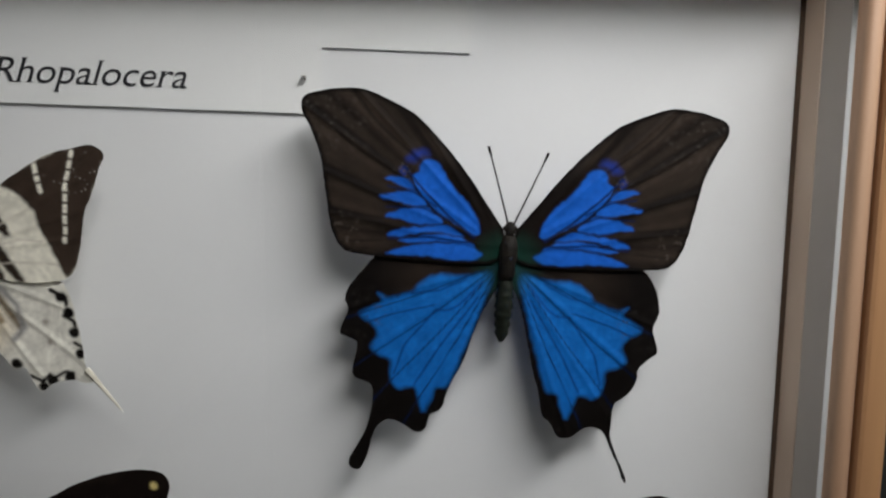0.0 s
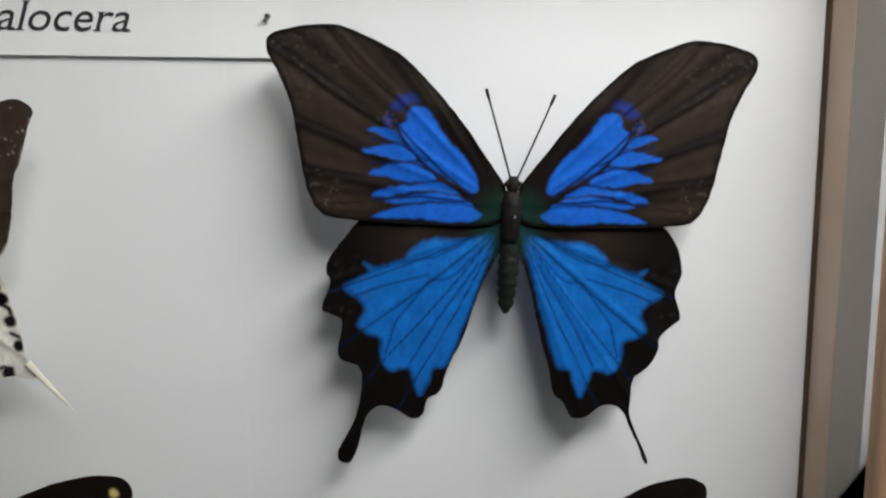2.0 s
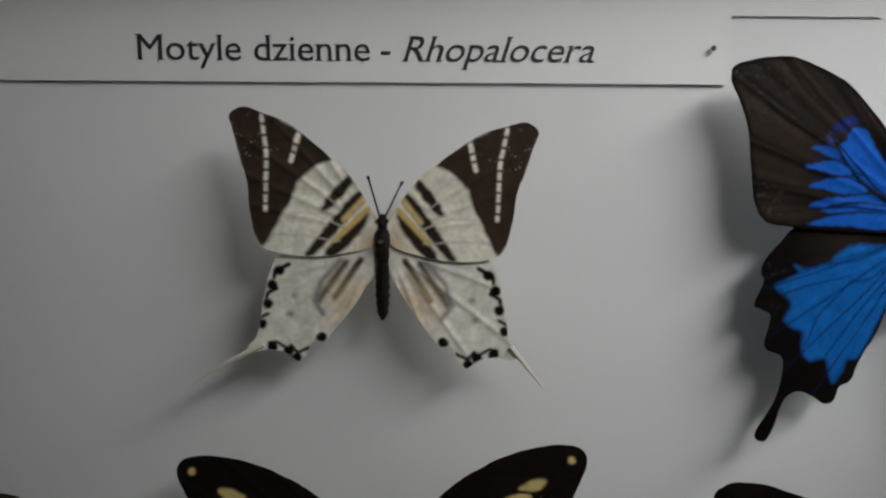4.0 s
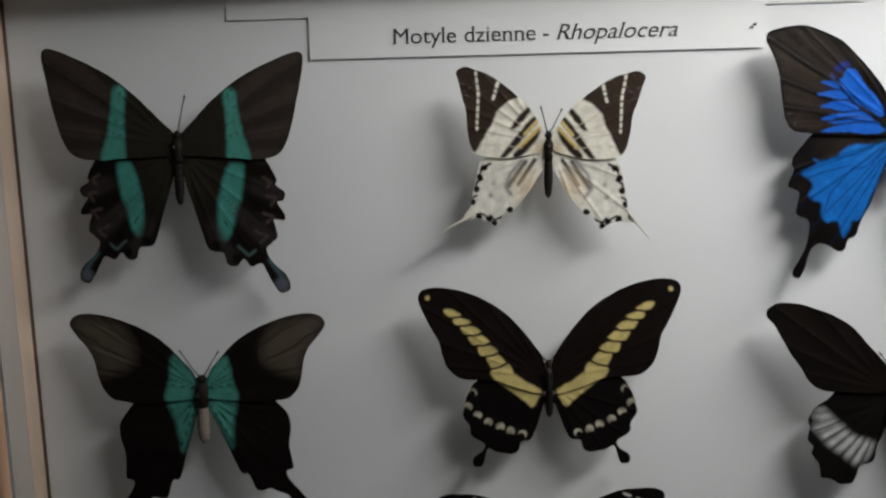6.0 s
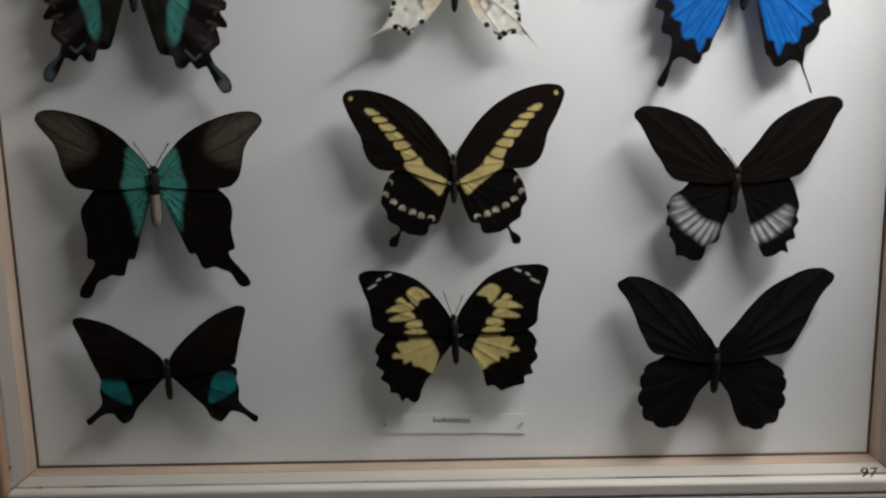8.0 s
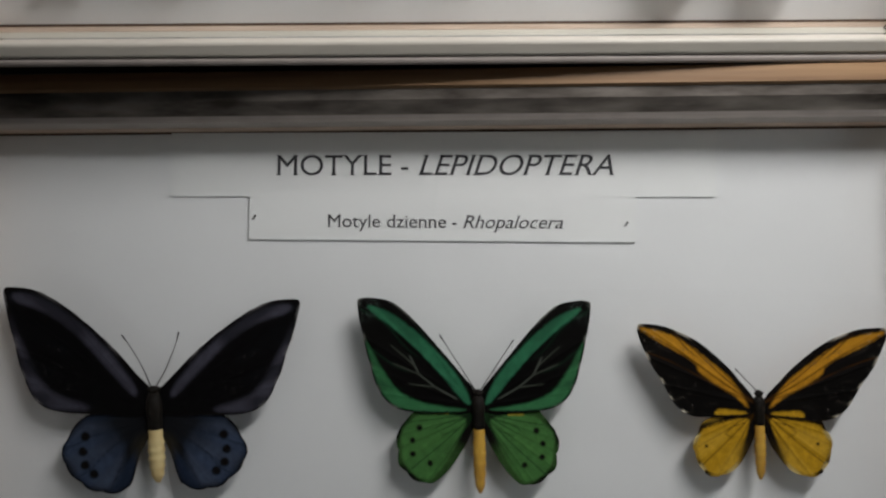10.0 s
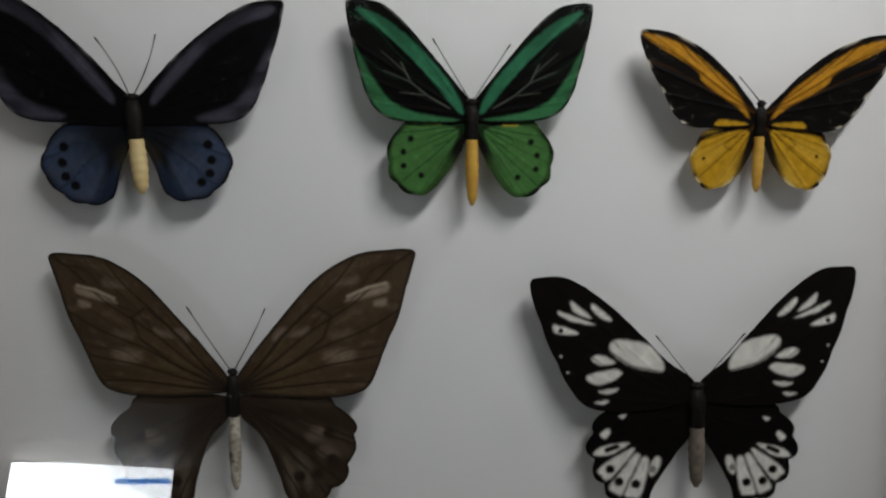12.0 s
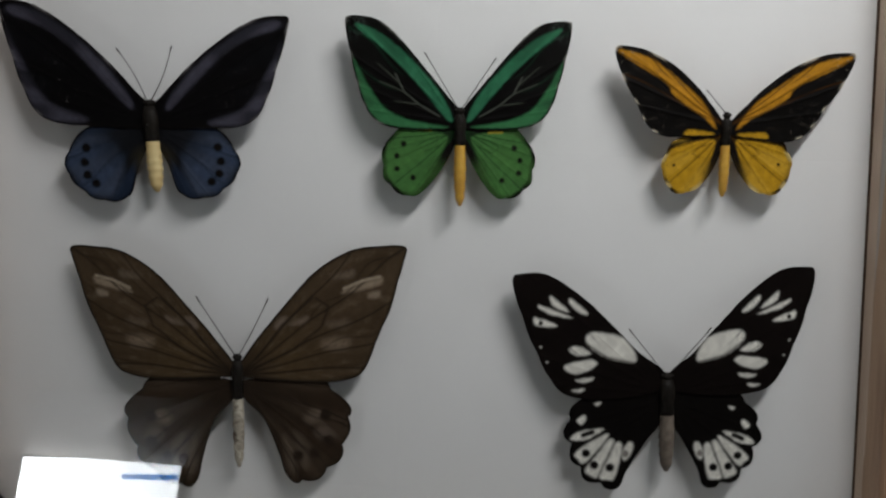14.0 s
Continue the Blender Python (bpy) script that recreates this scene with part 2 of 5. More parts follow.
side_rail(upper, U_R + 0.0008, U_R + 0.0115, U_B - 0.008, U_T + 0.014, True)
side_rail(upper, U_L - 0.0115, U_L - 0.0008, U_B - 0.008, U_T + 0.014, False)
for a, b in (((L_R, L_T + 0.002), (L_R + FLARE[1], L_B - 0.014)), ((L_L - FLARE[0], L_B - 0.014), (L_L, L_T + 0.002))):
    part("bead", bar([(0.0008, 0.008), (0.0008, DEEP - 0.001), (0.002, DEEP + 0.0005), (0.0038, DEEP + 0.0005), (0.0048, DEEP - 0.001), (0.0048, 0.008)], a, b), PINE_V, lower, "darker rounded pine bead")
    part("rail", bar([(0.0048, -0.008), (0.0048, DEEP + 0.001), (0.0058, DEEP + 0.002), (0.0108, DEEP + 0.002), (0.0118, DEEP + 0.001), (0.0118, -0.008)], a, b), EDGE_WOOD, lower, "orange-brown pine rail")
part("rail", block(U_L - 0.0006, U_R + 0.0006, U_B - 0.0075, U_B - 0.0008, -0.008, DEEP + 0.001, 0.0015, 3), CREAM_PAINT, upper, "cream painted bottom rail, worn")
part("rail", block(U_L - 0.0006, U_R + 0.0006, U_T + 0.0008, U_T + 0.014, -0.008, DEEP + 0.001, 0.0015, 3), PINE_H, upper, "brown pine top rail")
part("rail", block(L_L - FLARE[0] - 0.0006, L_R + FLARE[1] + 0.0006, L_B - 0.014, L_B - 0.0008, -0.008, DEEP + 0.001, 0.0015, 3), PINE_H, lower, "brown pine bottom rail")
smooth(part("bead", block(U_L - 0.011, U_R + 0.011, U_B - 0.0112, U_B - 0.0078, -0.008, DEEP + 0.0009, 0.0012, 3), GREY_PAINT, upper, "grey rounded bead under the rail"))
# the lower case's top rail: a flat lit board and a dark worn cove
tilt = Matrix.Translation((0, L_T, 0))
for nm, prof, mt, lb in (
        ("rail", [(0.0135, -0.008), (0.0135, DEEP + 0.0045), (0.0145, DEEP + 0.006), (0.0216, DEEP + 0.006), (0.0222, DEEP + 0.0052), (0.0222, -0.008)], PINE_H, "warm brown pine top rail"),
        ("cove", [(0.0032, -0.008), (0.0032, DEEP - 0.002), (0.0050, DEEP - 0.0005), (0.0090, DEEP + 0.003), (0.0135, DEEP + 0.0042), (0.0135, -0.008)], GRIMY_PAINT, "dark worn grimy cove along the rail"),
        ("lip", [(0.0004, 0.009), (0.0006, DEEP - 0.004), (0.0032, DEEP - 0.002), (0.0032, 0.009)], GREY_PAINT, "grey painted lip")):
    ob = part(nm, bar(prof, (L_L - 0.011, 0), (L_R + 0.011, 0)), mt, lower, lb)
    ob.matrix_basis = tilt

for case, l, r, b, t in ((upper, U_L, U_R, U_B, U_T), (lower, L_L - FLARE[0], L_R + FLARE[1], L_B, L_T + 0.002)):
    pane = part("pane", block(l + 0.0002, r - 0.0002, b + 0.0002, t - 0.0002, DEEP - 0.0042, DEEP - 0.0022), GLASS, case, "clear glass pane")
    pane.visible_shadow = False

# ---- labels ----


def glyphs(text, shear=0.0):
    data = bpy.data.curves.new("lettering", "FONT")
    data.body, data.size, data.shear = text, 1.0, shear
    ob = bpy.data.objects.new("lettering", data)
    scene.collection.objects.link(ob)
    me = bpy.data.meshes.new_from_object(ob.evaluated_get(bpy.context.evaluated_depsgraph_get()))
    bpy.data.objects.remove(ob)
    bpy.data.curves.remove(data)
    return me


EXTENTS = {}


def extent(text):
    """Left, right, lowest and highest of a piece of text, upright, one unit in size."""
    if text not in EXTENTS:
        me = glyphs(text)
        co = np.array([v.co[:] for v in me.vertices])
        bpy.data.meshes.remove(me)
        EXTENTS[text] = co[:, 0].min(), co[:, 0].max(), co[:, 1].min(), co[:, 1].max()
    return EXTENTS[text]


# feet of the letters: place across the letter (0 to 1) and level: baseline, top, middle height or descender
SERIFS = {"M": "0b 1b 0t 1t", "T": ".5b", "Y": ".5b 0t 1t", "L": "0b 0t", "E": "0b 0t", "P": "0b 0t", "I": ".5b .5t", "D": "0b 0t", "R": "0b 0t 1b", "A": "0b 1b",
          "l": ".5b .5t", "i": ".5b .5x", "d": "1b 1t", "n": "0b 1b 0x", "h": "0b 1b 0t", "r": "0b 0x", "p": "0d 0x", "y": "0x 1x", "a": "1b", "j": ".5x", "k": "0b 0t 1b"}


def lettering(text, shear=0.0):
    """Built-in letters with short feet added to their stems."""
    me = glyphs(text, shear)
    bm = bmesh.new()
    bm.from_mesh(me)
    for i, c in enumerate(text):
        left, right, low, high = extent(c) if c.strip() else (0, 0, 0, 0)
        end = extent(text[:i + 1])[1] if c.strip() else 0
        x0 = end - (right - left)
        for mark in SERIFS.get(c, "").split():
            fx, level = float(mark[:-1]), {"b": 0.0, "t": high, "x": extent("x")[3], "d": low}[mark[-1]]
            y = level - 0.013 if mark[-1] in "tx" else level + 0.013
            x = x0 + 0.04 + fx * (right - left - 0.08) + shear * y
            half = 0.085
            bm.faces.new([bm.verts.new((x + dx, y + dy, 0.0)) for dx, dy in ((-half, -0.015), (half, -0.015), (half, 0.015), (-half, 0.015))])
    bmesh.ops.recalc_face_normals(bm, faces=bm.faces)
    bm.to_mesh(me)
    bm.free()
    return me


def words(card, pieces, x0, x1, base, height, z=0.0004):
    """Print pieces of text (string, slant) in one line fitted between x0 and x1, with the given letter size."""
    runs, x = [], 0.0
    for text, shear in pieces:
        me = lettering(text, shear)
        xs = [v.co.x for v in me.vertices]
        runs.append((me, x - min(xs), x))
        x += max(xs) - min(xs) + 0.30
    k = (x1 - x0) / (x - 0.30)
    for me, dx, _ in runs:
        me.transform(Matrix.Translation((x0, base, z)) @ Matrix.Diagonal((k, height, 1, 1)) @ Matrix.Translation((dx, 0, 0)))
        me.materials.append(INK)
        ob = new("lettering", me)
        ob.parent = card


def card(name, m, x0, x1, y0, y1, z, turn, label, lift=0.0):
    ob = empty(name, m @ Matrix.Translation(((x0 + x1) / 2, (y0 + y1) / 2, z)) @ Matrix.Rotation(radians(turn), 4, "Z"))
    tagged(ob, label, "label card", group="printed label cards")
    w, h = (x1 - x0) / 2, (y1 - y0) / 2
    bm = bmesh.new()
    n = 24
    top = [[bm.verts.new((-w + 2 * w * i / n, s * h, 0.0002 + lift * abs(i / n - 0.4) ** 2)) for i in range(n + 1)] for s in (-1, 1)]
    low = [[bm.verts.new((v.co.x, v.co.y, v.co.z - 0.0004)) for v in r] for r in top]
    for i in range(n):
        bm.faces.new((top[0][i], top[0][i + 1], top[1][i + 1], top[1][i]))
        bm.faces.new((low[0][i + 1], low[0][i], low[1][i], low[1][i + 1]))
        for s, q in ((0, 1), (1, -1)):
            f = (top[s][i], low[s][i], low[s][i + 1], top[s][i + 1])
            bm.faces.new(f if q > 0 else f[::-1])
    part("paper", bm, CARD, ob, "thin white card")
    return ob


def card_pin(ob, x, y, down):
    bm = bmesh.new()
    bmesh.ops.create_cone(bm, cap_ends=True, segments=8, radius1=0.0002, radius2=0.0002, depth=down + 0.0014)
    bmesh.ops.translate(bm, vec=(x, y, 0.0014 - (down + 0.0014) / 2), verts=bm.verts)
    r = bmesh.ops.create_uvsphere(bm, u_segments=8, v_segments=6, radius=0.0007)
    bmesh.ops.translate(bm, vec=(x, y, 0.0014), verts=r["verts"])
    part("pin", bm, PIN, ob, "small steel pin")


title = card("label_card", UPPER, -0.0764, 0.0938, 0.2724, 0.2901, 0.0008, -1.4, "white card reading Motyle dzienne - Rhopalocera, pinned")
words(title, [("Motyle dzienne", 0), ("-", 0), ("Rhopalocera", 0.3)], -0.0530, 0.0536, -0.0040, 0.0083)
card_pin(title, 0.0810, -0.0007, 0.0025)
big = card("label_card", UPPER, -0.108, 0.1297, 0.2880, 0.3070, 0.0006, -1.4, "wide white title card tucked under the top rail")
place = card("label_card", UPPER, -0.0269, 0.0434, 0.0223, 0.0320, 0.0006, -1.0, "small white card with a place name")
words(place, [("Indonezja", 0)], -0.0103, 0.0081, 0.0008, 0.0037)
card_pin(place, -0.0338, 0.0002, 0.003)
card_pin(place, 0.0328, 0.0007, 0.003)
heading = card("label_card", LOWER, -0.1305, 0.1368, -0.0806, -0.0490, 0.0006, -0.3, "wide white card reading MOTYLE - LEPIDOPTERA")
words(heading, [("MOTYLE", 0), ("-", 0), ("LEPIDOPTERA", 0.3)], -0.0804, 0.0854, -0.0053, 0.0145)
sub = card("label_card", LOWER, -0.0906, 0.0984, -0.1022, -0.0805, 0.0009, -0.5, "white card reading Motyle dzienne - Rhopalocera")
words(sub, [("Motyle dzienne", 0), ("-", 0), ("Rhopalocera", 0.3)], -0.0554, 0.0599, -0.0045, 0.0090)
card_pin(sub, -0.0912, 0.0007, 0.0025)
card_pin(sub, 0.0902, -0.0014, 0.0025)

# the case number on the bottom right corner
number = empty("number_sticker", UPPER @ Matrix.Translation((0.1957, 0.0089, DEEP + 0.0012)))
tagged(number, "small black printed number on the case corner", "sticker")
words(number, [("97", 0)], -0.0038, 0.0038, 0.0, 0.0066)

# ---- butterflies ----


def spline(points, per=9):
    """A closed smooth line through the corner points."""
    p = np.array(points, float)
    n = len(p)
    out = []
    for i in range(n):
        a, b, c, d = p[i - 1], p[i], p[(i + 1) % n], p[(i + 2) % n]
        steps = max(2, min(per, int(np.linalg.norm(c - b) / 0.5)))
        for s in np.arange(steps) / steps:
            out.append(0.5 * (2 * b + (c - a) * s + (2 * a - 5 * b + 4 * c - d) * s * s + (3 * b - a - 3 * c + d) * s ** 3))
    return np.array(out)


def segment_distance(q, a, b):
    ab = b - a
    t = np.clip(((q - a) @ ab) / max(ab @ ab, 1e-9), 0, 1)
    return np.linalg.norm(q - a - t[:, None] * ab, axis=1)


def line_distance(q, pts, closed=False):
    pts = np.array(pts, float)
    ends = range(len(pts) if closed else len(pts) - 1)
    return np.min([segment_distance(q, pts[i], pts[(i + 1) % len(pts)]) for i in ends], axis=0)


def inside(q, pts):
    pts = np.array(pts, float)
    hit = np.zeros(len(q), bool)
    for (x0, y0), (x1, y1) in zip(pts, np.roll(pts, -1, axis=0)):
        if y0 != y1:
            hit ^= ((y0 > q[:, 1]) != (y1 > q[:, 1])) & (q[:, 0] < (x1 - x0) * (q[:, 1] - y0) / (y1 - y0) + x0)
    return hit


def grain(q, scale, seed=0):
    return np.array([noise.noise((x * scale, y * scale, seed * 7.3)) for x, y in q])


def paint(q, root, outline, base, marks):
    """Colour of each point of a wing from its marks, in millimetres on the wing."""
    col = np.tile(np.array(base, float), (len(q), 1))
    jig = np.stack([grain(q, 0.7, 1), grain(q, 0.7, 2)], 1) * 0.32
    d = q - np.array(root)
    ang, rad = np.arctan2(d[:, 1], d[:, 0]), np.linalg.norm(d, axis=1)
    border = line_distance(q, outline, True)
    for kind, *m in marks:
        if kind == "patch":
            pts, colour, soft = m
            pts = spline(pts, 4)
            s = line_distance(q + jig, pts, True)
            s = np.where(inside(q + jig, pts), s, -s)
            w = np.clip(0.5 + s / (2 * soft), 0, 1)
        elif kind == "line":
            pts, colour, width, soft = m
            w = np.clip(0.5 + (width / 2 - line_distance(q + jig * 0.3, pts)) / soft, 0, 1)
        elif kind == "dots":
            pts, colour, r, soft = m
            w = np.max([np.clip(0.5 + (r - np.linalg.norm(q + jig * 0.6 - np.array(p), axis=1)) / soft, 0, 1) for p in pts], axis=0)
        elif kind == "beads":
            pts, colour, along, first, last, soft = m
            pts = np.array(pts, float)
            way = np.gradient(pts, axis=0)
            way /= np.linalg.norm(way, axis=1)[:, None]
            w = np.zeros(len(q))
            for k, (p, t) in enumerate(zip(pts, way)):
                across = first + (last - first) * k / max(1, len(pts) - 1)
                e = q + jig * 0.5 - p
                u = np.sqrt((e @ t / along) ** 2 + (e @ np.array((-t[1], t[0])) / across) ** 2)
                w = np.maximum(w, np.clip(0.5 + (1 - u) * along / soft, 0, 1))
        elif kind == "border":
            width, colour, soft = m
            w = np.clip(0.5 + (width - border + jig[:, 0]) / soft, 0, 1)
        elif kind == "rays":
            count, colour, strength, start = m
            w = strength * np.clip(0.5 + 0.9 * np.cos(ang * count + 0.4 * np.sin(rad * 0.1)), 0, 1) * np.clip((rad - start) / 6, 0, 1)
        elif kind == "veins":
            angles, colour, width = m
            w = np.zeros(len(q))
            for a in angles:
                a = radians(a)
                off = np.abs(np.sin(ang - a) * rad + 0.015 * rad * np.sin(rad * 0.12))
                w = np.maximum(w, np.where(np.cos(ang - a) > 0, np.clip(1.2 - off / width, 0, 1), 0))
        elif kind == "worn":
            colour, level, scale = m
            streak = np.stack([ang * 22, rad * 0.18], 1)
            w = np.clip((grain(streak, 2 * scale, 3) + 0.5 * grain(q, scale * 3, 4) - level) * 4, 0, 1) * 0.6
        elif kind == "scuff":
            centre, reach, colour, density = m
            close = np.clip(1 - np.linalg.norm(q - np.array(centre), axis=1) / reach, 0, 1)
            w = np.clip((grain(q, 2.3, 14) + 0.6 * grain(q, 0.9, 15) - density) * 5, 0, 1) * np.clip(close * 2, 0, 1)
        elif kind == "comb":
            count, colour, strength, width, start, reach = m
            ridge = np.clip(1 - np.abs(np.sin(ang * count + 0.25 * np.sin(rad * 0.21))) / width, 0, 1)
            w = strength * ridge * np.clip((rad - start) / 5, 0, 1) * np.clip((reach - rad) / 8, 0, 1)
        elif kind == "fringe":
            count, colour, width = m
            w = np.clip(1.3 - border / width, 0, 1) * np.clip(np.cos(ang * count) * 3 - 1.4, 0, 1) * np.clip((rad - 24) / 4, 0, 1)
        elif kind == "near":
            centre, reach, colour, strength = m
            w = strength * np.clip(1 - np.linalg.norm(q - np.array(centre), axis=1) / reach, 0, 1)
        w = np.clip(w, 0, 1)[:, None]
        col = col * (1 - w) + np.array(colour) * w
    return np.clip(col * (1 + 0.16 * grain(q, 0.35, 5)[:, None] + 0.12 * grain(q, 1.6, 6)[:, None]), 0.001, 1)


def wing_mesh(name, outline_points, root, base, marks, step, lift, droop, veins, scallop=0.0):
    """A wing as one fine triangulated sheet, in metres, x outward, z up: smooth outline, folded along its veins, with its pattern."""
    from mathutils.geometry import delaunay_2d_cdt
    pts = np.array(outline_points, float)
    inner = pts[:, 0].min()
    pts[:, 0] -= np.clip((inner + 7 - pts[:, 0]) / 7, 0, 1) * (inner - 1.0)
    if name == "hindwing":
        top = pts[:, 1].max()
        pts[:, 1] += np.clip((pts[:, 1] - top + 5) / 4, 0, 1) * 2.6
    line = spline(pts)
    if scallop:
        arm = line - np.array(root)
        far, a = np.linalg.norm(arm, axis=1), np.arctan2(arm[:, 1], arm[:, 0])
        edge = np.clip((far / far.max() - 0.55) / 0.2, 0, 1)
        cut = scallop * edge * (1 - np.abs(np.sin(a * (13 if name == "hindwing" else 16) + 0.6)) ** 0.7)
        line = line - arm / far[:, None] * (cut - 0.3 * scallop * edge)[:, None]
    line = line + 0.16 * np.stack([grain(line, 1.1, 8), grain(line, 1.1, 9)], 1) + 0.10 * np.stack([grain(line, 3.1, 12), grain(line, 3.1, 13)], 1)
    lo, hi = line.min(0), line.max(0)
    gx, gy = np.meshgrid(np.arange(lo[0], hi[0], step), np.arange(lo[1], hi[1], step * 0.87))
    gx = gx + (np.arange(gx.shape[0]) % 2)[:, None] * step / 2
    grid = np.stack([gx.ravel(), gy.ravel()], 1)
    grid = grid[inside(grid, line)]
    grid = grid[line_distance(grid, line[::2], True) > step * 0.45]
    n = len(line)
    verts = [Vector(p) for p in np.concatenate([line, grid])]
    vs, _, faces, *_ = delaunay_2d_cdt(verts, [(i, (i + 1) % n) for i in range(n)], [], 1, 1e-5)
    q = np.array([tuple(v) for v in vs])
    d = q - np.array(root)
    rad, ang = np.linalg.norm(d, axis=1), np.arctan2(d[:, 1], d[:, 0])
    fold = np.zeros(len(q))
    for a in veins:
        off = np.abs(np.sin(ang - radians(a)) * rad)
        fold += np.where(np.cos(ang - radians(a)) > 0, np.exp(-(off / 0.7) ** 2), 0) * np.clip(rad / 8, 0, 1)
    z = lift * rad - droop * (rad / 40.0) ** 2 + 0.22 * fold + 0.35 * grain(q, 0.08, 11)
    me = bpy.data.meshes.new(name)
    me.from_pydata([(x / 1000, y / 1000, h / 1000) for (x, y), h in zip(q, z)], [], [list(f) for f in faces])
    me.polygons.foreach_set("use_smooth", [True] * len(me.polygons))
    layer = me.color_attributes.new("scales", "FLOAT_COLOR", "POINT")
    col = paint(q, root, line, base, marks)
    layer.data.foreach_set("color", np.concatenate([col, np.ones((len(col), 1))], 1).ravel())
    return me


def mirrored(me):
    other = me.copy()
    other.transform(Matrix.Diagonal((-1, 1, 1, 1)))
    other.flip_normals()
    return other


def lathe(rings, sides=16, squash=1.0):
    """A body turned round the y axis: rings of (y, radius, z), millimetres."""
    bm = bmesh.new()
    loops = []
    for y, r, z in rings:
        loops.append([bm.verts.new((r * math.cos(a) / 1000, y / 1000, (z + squash * r * math.sin(a)) / 1000)) for a in (2 * math.pi * k / sides for k in range(sides))])
    for a, b in zip(loops, loops[1:]):
        for k in range(sides):
            bm.faces.new((a[k], a[(k + 1) % sides], b[(k + 1) % sides], b[k]))
    bm.faces.new(loops[0][::-1])
    bm.faces.new(loops[-1])
    bmesh.ops.recalc_face_normals(bm, faces=bm.faces)
    return bm


def tube(points, r0, r1, club=1.0, sides=6):
    """A thin tapering thread along points (millimetres), with a thicker end."""
    bm = bmesh.new()
    loops = []
    pts = [Vector(p) for p in points]
    for i, p in enumerate(pts):
        t = i / (len(pts) - 1)
        r = r0 + (r1 - r0) * t
        if t > 0.86:
            r *= club
        way = (pts[min(i + 1, len(pts) - 1)] - pts[max(i - 1, 0)]).normalized()
        side = way.orthogonal().normalized()
        up = way.cross(side)
        loops.append([bm.verts.new((p + r * (math.cos(a) * side + math.sin(a) * up)) / 1000) for a in (2 * math.pi * k / sides for k in range(sides))])
    for a, b in zip(loops, loops[1:]):
        for k in range(sides):
            bm.faces.new((a[k], a[(k + 1) % sides], b[(k + 1) % sides], b[k]))
    bm.faces.new(loops[0][::-1])
    bm.faces.new(loops[-1])
    bmesh.ops.recalc_face_normals(bm, faces=bm.faces)
    return bm


def body_parts(thing, head_y, tail_y, width, abdomen_material, feelers, rest):
    """Head, thorax, ringed abdomen, feelers and the pin of one butterfly, all in millimetres from the thorax."""
    th = head_y * 0.78
    low = min(-4.5, tail_y * 0.26)
    rings = [(low, width * 0.7, 0), (low * 0.6, width * 0.95, 0.1), (-1, width * 0.85, 0.2), (0.5, width * 1.0, 0.4), (th * 0.6, width * 0.98, 0.4), (th, width * 0.62, 0.3)]
    smooth(part("thorax", lathe(rings, 18, 0.9), CHITIN, thing, "dark hairy thorax"))
    hr = width * 0.62
    smooth(part("head", lathe([(th - 0.4, hr * 0.6, 0.2), (th + 0.6, hr, 0.3), (th + 1.7, hr * 1.05, 0.3), (th + 2.7, hr * 0.75, 0.3), (th + 3.1, hr * 0.3, 0.3)], 14, 0.9), CHITIN, thing, "dark rounded head"))
    for s in (-1, 1):
        bm = bmesh.new()
        bmesh.ops.create_uvsphere(bm, u_segments=10, v_segments=8, radius=hr * 0.5 / 1000)
        bmesh.ops.translate(bm, vec=(s * hr * 0.85 / 1000, (th + 1.6) / 1000, 0.0005), verts=bm.verts)
        smooth(part("eye", bm, CHITIN, thing, "round dark eye"))
    n = 22
    ab = []
    for i in range(n + 1):
        t = i / n
        r = width * (0.66 + 0.34 * math.sin(math.pi * min(1, t * 0.95 + 0.05))) * (1 if t < 0.86 else 1 - ((t - 0.86) / 0.14) ** 2 * 0.6)
        r *= 1 - 0.14 * (i % 3 == 0) + 0.03 * math.sin(i * 2.4)
        ab.append((-2.5 + (tail_y + 2.5) * t, r, -0.5 * t * t))
    smooth(part("abdomen", lathe(ab, 16, 0.9), abdomen_material, thing, "ringed abdomen"))
    for s, ends in zip((-1, 1), feelers):
        if ends:
            ex, ey, bend = ends
            pts = [(s * hr * 0.4 + (ex - s * hr * 0.4) * t + s * bend * t * (1 - t) * 4 * 0.25, th + 2.2 + (ey - th - 2.2) * t, 0.8 + 3.0 * t * (1 - 0.4 * t)) for t in (k / 14 for k in range(15))]
            part("antenna", tube(pts, 0.24, 0.18, 1.9), CHITIN, thing, "thin dark clubbed antenna")
    bm = bmesh.new()
    bmesh.ops.create_cone(bm, cap_ends=True, segments=8, radius1=0.00022, radius2=0.00022, depth=rest + 0.0045)
    bmesh.ops.translate(bm, vec=(0, 0.001, 0.0045 - (rest + 0.0045) / 2), verts=bm.verts)
    r = bmesh.ops.create_uvsphere(bm, u_segments=8, v_segments=6, radius=0.0005)
    bmesh.ops.translate(bm, vec=(0, 0.001, 0.0045), verts=r["verts"])
    part("pin", bm, PIN, thing, "steel insect pin through the thorax")


